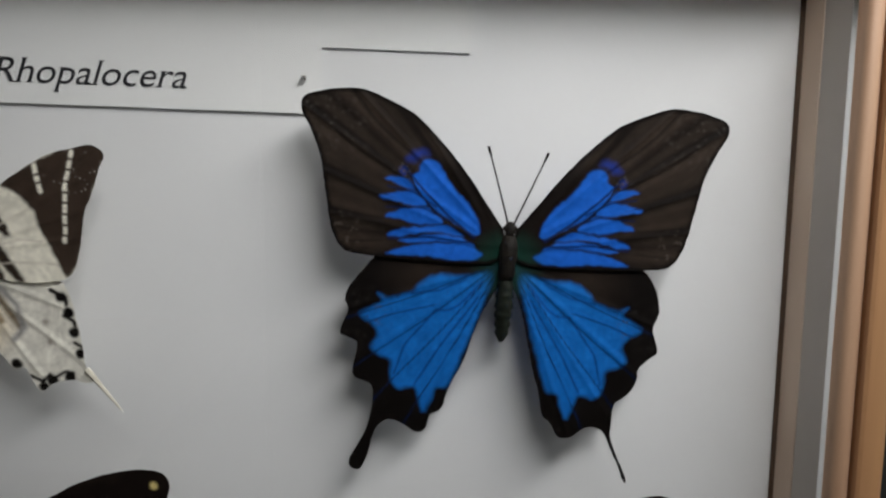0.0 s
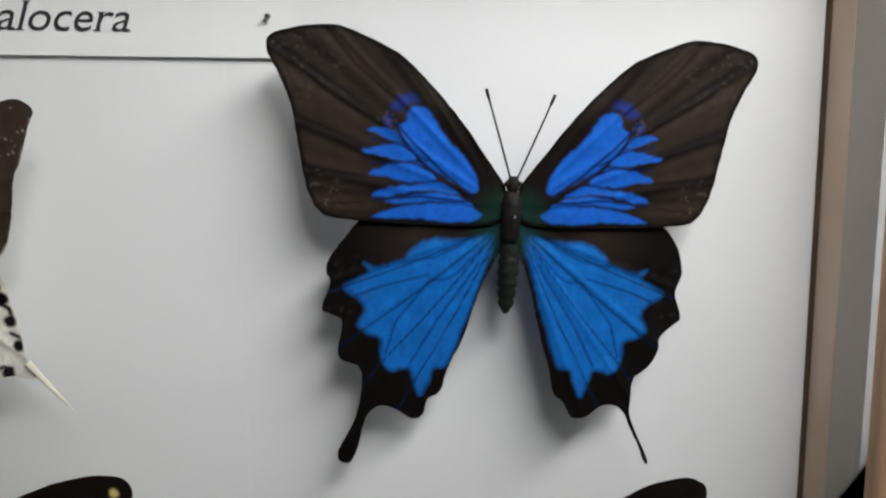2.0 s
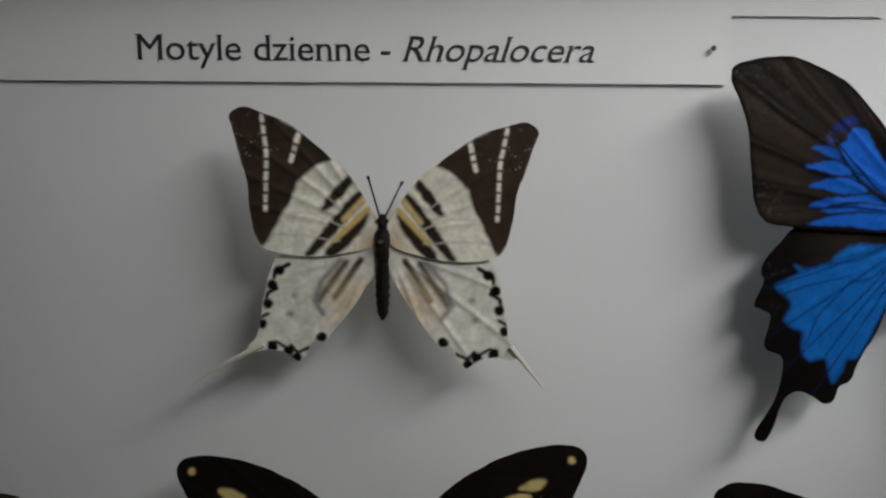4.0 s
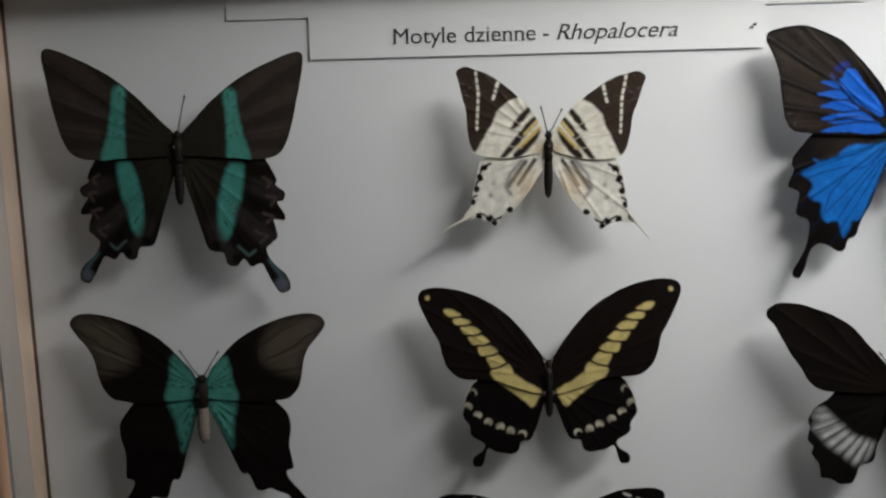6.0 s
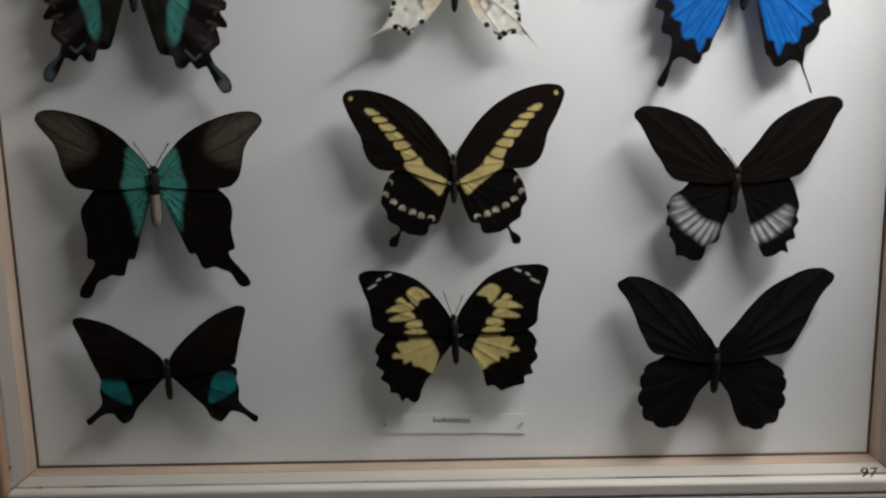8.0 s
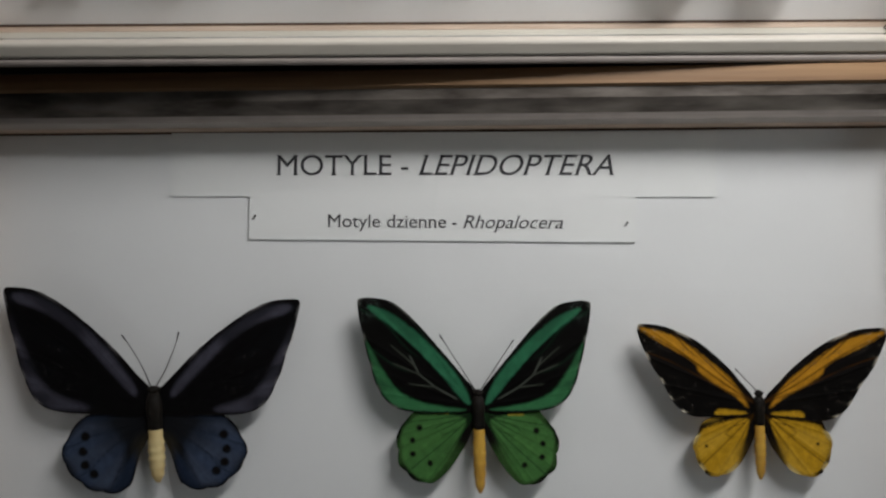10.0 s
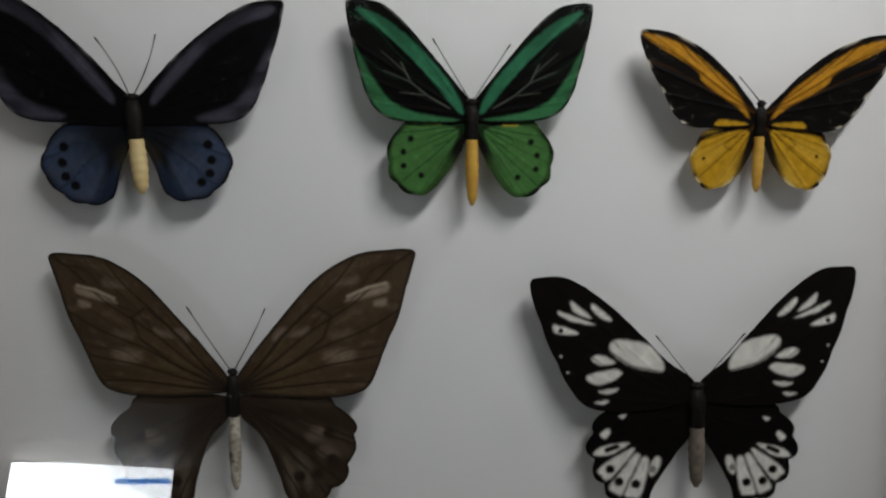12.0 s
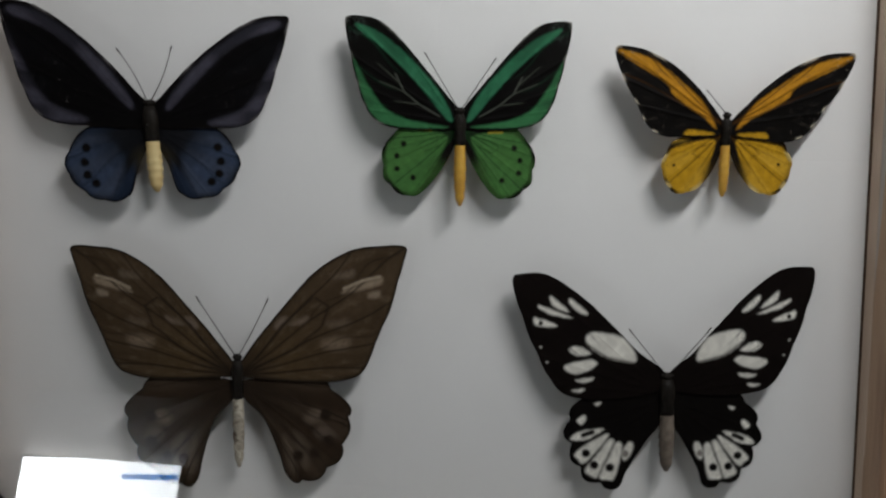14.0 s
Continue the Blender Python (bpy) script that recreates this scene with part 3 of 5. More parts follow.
def butterfly(name, m, x, y, turn, rest, size, fore, hind, label, group, step=0.75, material_=None, width=2.2, head=9.0, tail=-20.0, abdomen=None,
              feelers=((-7, 22, 2), (7, 22, 2)), tails=None, scallop=0.0, hind_right=None, other=(1, 0, 1, 1, 0, 1)):
    """One set butterfly: two forewings, two hindwings (each built once and mirrored), body parts and pin.
    other: the side (-1 left, 1 right) whose forewing is set a little differently, by degrees and size; then the same for a hindwing.
    fore, hind: (outline, base colour, marks, vein angles) in millimetres, x outward from the thorax, y to the head."""
    thing = empty(name, m @ Matrix.Translation((x, y, rest)) @ Matrix.Rotation(radians(turn), 4, "Z") @ Matrix.Diagonal((*size, 1, 1)))
    tagged(thing, label, "butterfly", group=group)
    mat = material_ or WING
    for nm, (line, base, marks, veins), root, lift, (odd, angle, spread), high in (
            ("hindwing", hind, (1.5, -1.0), 0.012, other[3:6], -0.0004), ("forewing", fore, (1.5, 2.5), 0.022, other[0:3], 0.0004)):
        right = wing_mesh(nm, line, root, base, marks, step, lift, 0.6, veins, scallop if nm == "hindwing" and not hind_right else min(scallop, 2) * 0.45)
        left = mirrored(right)
        if nm == "hindwing" and hind_right:
            right = wing_mesh(nm, hind_right, root, base, marks, step, lift, 0.6, veins)
        for me, s in ((left, -1), (right, 1)):
            me.materials.clear()
            me.materials.append(mat)
            ob = new(nm, me)
            ob.parent = thing
            hinge = Matrix.Translation((s * root[0] / 1000, root[1] / 1000, high))
            turn_by, grow = (s * angle, spread) if s == odd else (0, 1)
            ob.matrix_basis = hinge @ Matrix.Rotation(radians(turn_by), 4, "Z") @ Matrix.Diagonal((grow, grow, 1, 1)) @ Matrix.Translation((-s * root[0] / 1000, -root[1] / 1000, 0))
    if tails:
        for s, pts in tails:
            part("tail_streamer", tube([(s * a, b, -0.3) for a, b in pts], 0.7, 0.15), CREAM_SCALE, thing, "long pale hindwing tail")
    body_parts(thing, head, tail, width, abdomen or CHITIN, feelers, rest)
    return thing


CREAM_SCALE = material("cream_scales", (0.70, 0.66, 0.55), 0.7, vary=0.1, scale=300)
YELLOW_ABDOMEN = material("yellow_abdomen", (0.62, 0.36, 0.05), 0.5, dark=(0.45, 0.22, 0.03), scale=200, bump=0.4, bump_scale=800)
CREAM_ABDOMEN = material("cream_abdomen", (0.72, 0.57, 0.28), 0.55, dark=(0.55, 0.38, 0.16), scale=200, bump=0.4, bump_scale=800)
PALE_ABDOMEN = material("chalky_abdomen", (0.60, 0.55, 0.45), 0.7, dark=(0.10, 0.07, 0.05), scale=420, bump=0.5, bump_scale=800)
GREY_ABDOMEN = material("grey_hairy_abdomen", (0.21, 0.17, 0.135), 0.7, dark=(0.06, 0.045, 0.035), scale=260, bump=0.5, bump_scale=800)
GREEN_BODY = material("greenish_black_body", (0.011, 0.014, 0.009), 0.5, gloss=0.25, vary=0.3, scale=400, bump=0.5, bump_scale=1200)

BLACK = (0.0055, 0.0042, 0.0038)
SOOT = (0.0085, 0.006, 0.0048)
BROWN = (0.030, 0.021, 0.016)
CREAM = (0.78, 0.74, 0.63)
TEAL = (0.070, 0.28, 0.225)
BLUE = (0.010, 0.105, 0.50)
SKY = (0.007, 0.125, 0.44)
YELLOW = (0.60, 0.48, 0.19)
WHITE = (0.74, 0.72, 0.66)
GREEN = (0.040, 0.165, 0.065)
JADE = (0.030, 0.150, 0.075)
GOLD = (0.45, 0.205, 0.014)
AMBER = (0.47, 0.26, 0.014)
SLATE = (0.048, 0.062, 0.098)
VIOLET = (0.055, 0.053, 0.072)
FORE_VEINS = (8, 20, 32, 44, 54, 64)
HIND_VEINS = (-20, -38, -54, -68, -80)
RU, RL = 0.0136, 0.0115
TOP_GROUP, LOW_GROUP = "butterflies pinned in the upper case", "birdwings pinned in the lower case"

butterfly("swallowtail_butterfly", UPPER, 0.1379, 0.2365, -3.49, 0.0105, (1.040, 1.040),
          ([(2.7, 5.4), (6.7, 12.7), (13, 21.6), (21.8, 30), (28.4, 33.4), (33.9, 35.3), (38.3, 35.4), (43.5, 34.5), (47.1, 33), (47.6, 30.4), (45.6, 26.5), (43, 20.4), (41.4, 12.1), (39.8, 4.7), (37.1, 0.3), (32.9, -0.7), (22.1, -1.2), (9.1, -1.4), (3.6, -0.1)], SOOT, [
              ("rays", 26, BROWN, 0.8, 20), ("rays", 61, (0.05, 0.037, 0.028), 0.35, 24),
              ("patch", [(21.1, 20), (19.6, 21.2), (17.1, 20.7), (15.1, 17.8), (13.1, 15), (9.9, 12.1), (7.3, 8.1), (6.9, 5.6), (8.8, 5.6), (13.9, 8.4), (18.9, 11.7), (23, 17), (21.3, 18.3)], BLUE, 0.3), ("patch", [(28.4, 16.7), (24.4, 17), (22.1, 14.6), (24.9, 15.1)], BLUE, 0.3), ("patch", [(29.5, 12.5), (25.8, 13.6), (21.9, 14.1), (19, 11.2), (22.3, 11), (25.7, 11.7)], BLUE, 0.3), ("patch", [(28.1, 8.2), (24.7, 9.9), (20.6, 10.5), (18.2, 10.3), (15.2, 7.6), (21.1, 7), (24.6, 7.8)], BLUE, 0.3), ("patch", [(27.5, 4), (24, 5.6), (19, 6.4), (14.5, 6.9), (10.5, 4.7), (17, 5.5), (22, 4.5), (25, 3.8)], BLUE, 0.3), ("patch", [(24.8, 3), (20.8, 4), (15.8, 4.9), (10.8, 4.2), (7.8, 2.6), (13.8, 3.5), (20.8, 2.7)], BLUE, 0.3), ("patch", [(27.3, -0.1), (22.9, 1.6), (17.9, 2.5), (10.8, 3), (5.7, 0.9), (9.7, -0.8), (18.8, -0.1), (24.8, -0.4)], BLUE, 0.3),
              ("patch", [(24.2, 21.2), (22.4, 22.8), (20.4, 23.4), (19.3, 22.4), (20.9, 21.8), (22.4, 20.5)], (0.012, 0.03, 0.20), 0.8), ("patch", [(25.5, 19), (24.2, 19.3), (24.1, 17.7), (24.9, 17.8)], (0.012, 0.03, 0.20), 0.6), ("line", [(23.4, 17.9), (21.2, 14.1), (17, 9.6), (11.1, 5.7), (5.2, 1.6)], BLACK, 0.45, 0.3),
              ("comb", 17, BLACK, 0.8, 0.22, 24, 60), ("line", [(8, 4.6), (14, 9), (21, 15.5), (24.5, 19.5)], (0.004, 0.012, 0.06), 0.5, 0.3), ("line", [(9, 3.4), (18, 4.1), (27, 3.2)], (0.004, 0.012, 0.06), 0.35, 0.3), ("line", [(13, 7.8), (20, 10.6), (28, 10.2)], (0.004, 0.012, 0.06), 0.35, 0.3), ("line", [(17, 11), (22, 13.8), (28, 14.9)], (0.004, 0.012, 0.06), 0.35, 0.3),
              ("scuff", (42, 27), 13, (0.055, 0.047, 0.04), 0.45), ("scuff", (25, 19), 3, (0.07, 0.06, 0.055), 0.4), ("scuff", (38, 4), 6, (0.10, 0.085, 0.07), 0.4), ("near", (1, 0), 8, (0.008, 0.05, 0.035), 0.9), ("border", 0.7, BLACK, 0.5)], FORE_VEINS),
          ([(3.6, -2.3), (12.3, -2.2), (22.1, -2.1), (28.6, -2.7), (32.3, -5.3), (35.5, -8.7), (36, -11.5), (35.2, -13.7), (36.8, -18.7), (35.4, -19.8), (32.7, -21.4), (33.5, -27), (32.6, -29.3), (29.3, -30.6), (28.5, -33.8), (29.4, -40.7), (31.9, -46.5), (33.2, -49.4), (32.4, -51.2), (30.4, -51.2), (28.9, -47.6), (28, -43), (26.6, -40.1), (24.2, -38.9), (21.2, -39.8), (18, -41.5), (16, -40.8), (15, -37.3), (12.6, -35.6), (11, -30.1), (9, -24.3), (6.5, -13), (4, -6.2)], BLACK, [
              ("near", (18, -3), 12, BROWN, 0.8),
              ("patch", [(3.4, -3.1), (9.3, -4.2), (15.8, -4.4), (19.3, -6.5), (21, -8.4), (25.6, -10.3), (28.6, -9.5), (27.7, -11.2), (32.3, -14.3), (30.2, -16), (28.1, -18.7), (29.6, -21.7), (27.8, -23.8), (24.8, -25), (24.8, -28.7), (22.9, -31.4), (19.4, -30.7), (17.8, -33.8), (16.8, -36.6), (15.1, -33.7), (14.3, -30.9), (11.6, -30), (9.3, -24.4), (6.6, -15.8), (3.9, -7.3)], SKY, 0.6),
              ("veins", (-24, -40, -52, -64), (0.004, 0.014, 0.055), 0.18), ("line", [(5.2, -5.2), (8, -8.6), (10.3, -11.1), (12.7, -12.5), (15.3, -12.4)], (0.004, 0.04, 0.2), 0.4, 0.4),
              ("line", [(6, -9), (14, -21), (19, -30)], (0.004, 0.04, 0.17), 0.45, 0.35), ("line", [(15.3, -12.4), (22, -21), (24, -28)], (0.004, 0.04, 0.17), 0.4, 0.35), ("line", [(16, -11.5), (25, -14), (30, -16)], (0.004, 0.04, 0.17), 0.4, 0.35), ("line", [(9, -5), (15, -8), (21, -9)], (0.004, 0.04, 0.17), 0.4, 0.35), ("scuff", (33, -14), 9, (0.05, 0.045, 0.04), 0.45), ("near", (1, -2), 8, (0.012, 0.05, 0.04), 0.9)], HIND_VEINS),
          "black swallowtail with brilliant blue wing fields, clubbed tails", TOP_GROUP, 0.36, WING_SHINE, 2.1, 7.2, -19, GREEN_BODY,
          ((-6.5, 25, 0), (6.8, 24.5, 0)), hind_right=[(3.8, -2.3), (13.2, -2.3), (23.7, -2.1), (30.7, -2.8), (34.6, -5.4), (36.1, -9.3), (35.8, -11.5), (35, -14.2), (36.7, -19.2), (35.2, -20.9), (32.6, -23.6), (32.6, -25.9), (31.5, -28.7), (29.6, -30.9), (27.8, -32.4), (27.5, -36), (27.7, -40.6), (29.9, -45.3), (32.6, -50.9), (31.9, -51.4), (30.2, -47.6), (28.5, -44.4), (26.3, -40.1), (24.3, -38.5), (21.3, -38.5), (18.3, -40.8), (15.4, -41.1), (13, -37.6), (11, -35.8), (9.9, -30), (8.5, -24.3), (6.4, -13), (4.3, -6.2)], other=(1, 1.0, 1.001, 1, 0.0, 1.0))

butterfly("swordtail_butterfly", UPPER, 0.0123, 0.2360, -1.77, RU, (1.015, 1.015),
          ([(1.5, 3.8), (3.3, 7.7), (7.6, 14), (13.7, 19), (21.1, 24), (27.3, 26), (31, 26.8), (33.8, 24.9), (33, 22.1), (31.3, 16.5), (29.5, 11.6), (28.8, 5.9), (26.7, -1.6), (21.7, -3.6), (14.1, -3.7), (7.8, -2.5), (2.8, -0.6)], CREAM, [
              ("patch", [(7.1, 12.6), (8.7, 13.8), (13.4, 7.4), (12.1, 6.4)], BROWN, 0.4), ("patch", [(3.7, 10.1), (5.5, 11.3), (10.2, 5.8), (16.4, -3.4), (14.7, -3.7), (8.4, 3.9)], BROWN, 0.4), ("patch", [(3.1, 5.7), (4.6, 6.6), (9.7, 0.7), (12.2, -3), (10.1, -3.7), (5.3, 1.3)], BROWN, 0.4),
              ("line", [(4.2, 10.1), (8.4, 4.9)], (0.62, 0.48, 0.20), 1.2, 0.6), ("line", [(3.5, 7.3), (10.3, 0.1)], (0.62, 0.45, 0.16), 1.2, 0.6),
              ("patch", [(12, 17.9), (20, 23.5), (27.3, 26.5), (31.5, 27.5), (34.8, 24.9), (33.3, 22.1), (29.9, 11.6), (29.3, 5.9), (26.3, -2.5), (23.9, 0.2), (21.5, 5.2), (19.6, 9), (18.3, 12.7), (15.1, 15.7)], (0.040, 0.027, 0.020), 0.4),
              ("line", [(27, 25.3), (25.6, 17.7), (25.3, 5.5)], CREAM, 0.9, 0.4), ("line", [(19.1, 21.9), (20.3, 16.4)], CREAM, 1.1, 0.4),
              ("beads", [(26.7, 23.6), (26.3, 21.2), (25.9, 18.8), (25.7, 16.4), (25.6, 14), (25.5, 11.6), (25.4, 9.2), (25.3, 6.8)], (0.040, 0.027, 0.020), 0.28, 1.2, 1.2, 0.3), ("beads", [(19.5, 20), (19.9, 18.2)], (0.040, 0.027, 0.020), 0.25, 1.2, 1.2, 0.3), ("line", [(8, 3), (15, 5.5), (21, 5.5)], (0.55, 0.50, 0.42), 0.3, 0.3), ("line", [(9, 0), (17, 0.6), (24, 0.5)], (0.55, 0.50, 0.42), 0.3, 0.3), ("line", [(9, 7), (14, 10.5), (18, 12.5)], (0.55, 0.50, 0.42), 0.3, 0.3), ("scuff", (29, 22), 9, (0.35, 0.31, 0.27), 0.55), ("near", (2, -1), 5, (0.5, 0.34, 0.14), 0.8)], FORE_VEINS),
          ([(2.8, -2.5), (10.3, -3.4), (19.1, -3.9), (24.2, -5.5), (26.2, -8.6), (26.9, -12.5), (27.8, -16.4), (28.3, -20.3), (29, -23.1), (31, -25.7), (29.1, -26.8), (25.9, -26.2), (22, -26.9), (18.9, -28.9), (16.9, -26.2), (15.6, -23.6), (13, -23.7), (10.5, -20.4), (7.2, -15.3), (4.7, -10.1), (2.8, -6.3)], (0.74, 0.71, 0.63), [
              ("line", [(5, -4), (10.6, -12.9)], (0.06, 0.05, 0.04), 1.5, 0.8), ("line", [(8.4, -4.7), (14.5, -13.9)], (0.10, 0.085, 0.07), 1.6, 1.0),
              ("dots", [(23.6, -7.1), (25.3, -10.6), (26.3, -15.1), (27.7, -20), (13.7, -22.7), (25.2, -25.5), (19.5, -27.9), (21.4, -26.3)], BLACK, 1.2, 0.5), ("near", (7, -14), 9, (0.62, 0.46, 0.26), 0.7),
              ("line", [(21.5, -5.6), (24.6, -7.2), (24.8, -8.8)], BLACK, 1.0, 0.4), ("line", [(24.2, -11.4), (26.4, -12.6), (26.6, -14)], BLACK, 0.9, 0.4), ("line", [(26.3, -17.6), (27.9, -18.4)], BLACK, 0.8, 0.4), ("line", [(16.6, -25.4), (19.3, -26.6), (20.8, -25)], BLACK, 0.8, 0.4), ("line", [(22, -25.6), (24.4, -24.2), (26, -24.6)], BLACK, 0.7, 0.4), ("line", [(9.6, -4.2), (14, -9.4), (15.4, -14.4), (13.4, -17)], (0.30, 0.29, 0.28), 1.3, 1.0), ("comb", 9, (0.46, 0.43, 0.38), 0.5, 0.16, 9, 27), ("dots", [(20, -13), (21, -17.5)], (0.42, 0.38, 0.33), 0.8, 0.8), ("worn", (0.60, 0.55, 0.47), 0.6, 0.35)], HIND_VEINS),
          "cream swordtail with brown wing tips and long pale tails", TOP_GROUP, 0.36, WING, 1.7, 4.4, -17.5, None,
          ((-3.0, 15, 0), (4.5, 14, 0)), tails=((1, [(29, -23.5), (37, -33.3)]), (-1, [(27, -23.5), (36, -28), (44, -33.5)])), other=(-1, 4.0, 1.024, -1, 1.5, 0.966))

butterfly("swallowtail_butterfly", UPPER, -0.1257, 0.2414, -2.37, RU, (0.969, 0.969),
          ([(1.8, 5.8), (6.7, 11.7), (15.9, 21), (26.4, 29), (39.6, 35.6), (48, 38.8), (51.6, 38.8), (52.7, 35.4), (51, 25.2), (48, 11.4), (44.8, 2.1), (40.1, -2.5), (31.6, -3.7), (24.3, -3.1), (9.7, -2.4), (2.4, -1.2)], (0.024, 0.020, 0.014), [
              ("patch", [(51.6, 38.8), (39.7, 35.4), (25.1, 26.3), (25.4, 18.3), (28.8, 5.6), (30.8, -3.7), (40.1, -2.5), (48, 11.4)], (0.052, 0.039, 0.032), 2.0), ("rays", 24, (0.015, 0.011, 0.009), 0.5, 22),
              ("patch", [(24.5, 24), (19.7, 24), (20.5, 13.7), (20.7, 2.2), (21.4, -4.1), (30.4, -4.1), (27.5, 6.8), (25.4, 18.3)], TEAL, 0.8), ("veins", (10, 22, 33, 44), (0.02, 0.03, 0.025), 0.16)], FORE_VEINS),
          ([(4.2, -3.8), (11.6, -3.9), (27.8, -3.4), (31.8, -3.8), (36.8, -9.2), (36.6, -11.8), (40.2, -14.5), (39.3, -17.7), (37.3, -18.3), (40.3, -23), (39.7, -24.9), (36.2, -24.9), (37.5, -30.8), (35.3, -33.4), (33.3, -36), (35.6, -40.7), (40.7, -45.4), (42.3, -50.1), (40.3, -52.1), (37.5, -51.4), (33.8, -45.3), (31.5, -41.3), (27.5, -42.6), (24.6, -39.9), (22, -42.5), (18.5, -42.1), (17, -37.8), (14.2, -37.5), (11.2, -36.4), (9.9, -31.8), (8.3, -24.5), (5.1, -10.2)], (0.008, 0.0055, 0.0048), [
              ("near", (3, -8), 24, (0.030, 0.027, 0.018), 1.0),
              ("patch", [(24.7, -5.3), (22.4, -4.2), (19, -4.9), (16.6, -11.6), (14.9, -20.7), (15, -28.6), (16.8, -33.2), (19.4, -31.2), (21.8, -23.4), (24.2, -14.3)], (0.065, 0.28, 0.235), 1.0), ("rays", 16, (0.05, 0.04, 0.04), 0.5, 24), ("dots", [(39.2, -49)], (0.11, 0.12, 0.14), 2.6, 2.0), ("dots", [(14.1, -35.1), (21.9, -39.8)], BLACK, 1.8, 0.8),
              ("line", [(32, -9), (35, -11), (33.5, -13)], (0.10, 0.07, 0.06), 0.9, 0.8), ("line", [(33.5, -16), (36.8, -16.5), (35, -19.5)], (0.10, 0.07, 0.06), 0.9, 0.8), ("line", [(32, -22.5), (36, -23.5), (33.5, -26)], (0.10, 0.07, 0.06), 0.9, 0.8), ("line", [(29, -29), (33.5, -31), (31, -33.5)], (0.09, 0.08, 0.07), 0.9, 0.8), ("line", [(22.5, -35), (26.5, -38.5), (29, -36.5)], (0.10, 0.16, 0.15), 0.9, 0.8), ("line", [(34.5, -40), (39, -46)], (0.07, 0.12, 0.13), 1.6, 1.2), ("veins", (-45, -58, -68), (0.014, 0.012, 0.010), 0.16)], HIND_VEINS),
          "dark brown swallowtail with turquoise bands and tails", TOP_GROUP, 0.7, WING, 2.0, 6.0, -21, None,
          (None, (4.5, 21, 0)), other=(1, 0.0, 0.943, 1, -1.3, 1.043))

butterfly("swallowtail_butterfly", UPPER, -0.1233, 0.1472, -2.68, RU, (0.963, 0.963),
          ([(4, 9.1), (8.9, 15.6), (16.2, 22.5), (25.2, 27.6), (35.9, 31.2), (45.2, 32.7), (51.3, 31.8), (53.8, 28.3), (51.7, 24.6), (46.6, 18.7), (44.2, 14.2), (42.5, 6.6), (40.4, 1.3), (36.7, -2.2), (32.1, -3.1), (25.9, -3.7), (12.8, -2.6), (2, -0)], (0.008, 0.0055, 0.0045), [
              ("patch", [(53, 28.3), (48.3, 31.9), (36.1, 29.8), (28, 22.1), (27.9, 13), (38.6, 7.4), (42.4, 8.9), (44.4, 14.9)], (0.085, 0.068, 0.050), 3.0), ("comb", 15, (0.008, 0.006, 0.005), 0.85, 0.22, 26, 70),
              ("patch", [(3.3, 8.3), (8.4, 15), (12.2, 15.7), (13.3, 5.8), (14.6, -2.5), (1.7, -2.3)], TEAL, 1.0), ("veins", (10, 22, 33, 44), BLACK, 0.18)], FORE_VEINS),
          ([(2, -3.1), (14.4, -3.4), (25.9, -4), (31.5, -7.7), (34.8, -12.5), (35, -18.7), (33, -25.7), (33.3, -35.1), (30.3, -36.6), (30.4, -39.8), (34.5, -46.3), (37.4, -51.2), (37.6, -54.7), (34.1, -55.5), (31.7, -53.4), (29.1, -47.7), (25.4, -45.5), (21.9, -43.5), (16.4, -43.8), (14.7, -39.3), (13.4, -35.8), (10.7, -35.3), (8.1, -26.5), (4.6, -12.4)], (0.007, 0.0045, 0.004), [
              ("patch", [(2, -2.8), (13.6, -3.1), (11.5, -11.1), (9.5, -20.3), (8.5, -23.4), (4.6, -11.7)], TEAL, 1.4), ("veins", (-42, -56, -68), BLACK, 0.16)], HIND_VEINS),
          "blackish swallowtail with turquoise wing bases and broad tails", TOP_GROUP, 0.7, WING, 2.6, 7.0, -20, GREY_ABDOMEN,
          ((-8, 19, 0), (8, 19, 0)), scallop=0.5, other=(1, 3.8, 0.963, 1, 8.7, 0.956))

butterfly("swallowtail_butterfly", UPPER, -0.1244, 0.0597, 0.22, RU, (0.953, 0.953),
          ([(2.6, 4.8), (5, 11), (12.4, 19.5), (22.5, 27.2), (32.6, 32.1), (37.4, 33.1), (40.1, 31.1), (38.9, 25.6), (36.5, 16.7), (34.4, 7.8), (32.6, 3.8), (26.2, 1.4), (15, -1), (3.8, -1.7)], SOOT, [("rays", 24, (0.012, 0.008, 0.007), 0.5, 16)], FORE_VEINS),
          ([(3.7, -1.4), (17.3, 0.2), (28.2, 1.2), (33.6, -0.9), (33.3, -4.5), (34.4, -9.7), (33.8, -15.3), (39.3, -21.1), (42.9, -23.6), (40.9, -26.3), (35.3, -21.9), (29.1, -20.5), (25, -25.5), (19.5, -23.3), (16.4, -17.7), (6.2, -4.9)], BLACK, [("patch", [(32.5, -2), (25.7, 0.1), (21.4, -4.3), (19.2, -15.7), (29.3, -11.6), (33.6, -7.2)], (0.016, 0.19, 0.19), 0.6), ("rays", 14, (0.02, 0.03, 0.03), 0.4, 15)], HIND_VEINS),
          "small dark swallowtail with turquoise hindwing patches", TOP_GROUP, 0.7, WING, 1.8, 6.0, -14, None,
          (None, None), scallop=0.8, other=(-1, -6.9, 1.011, 1, 0.0, 1.0))

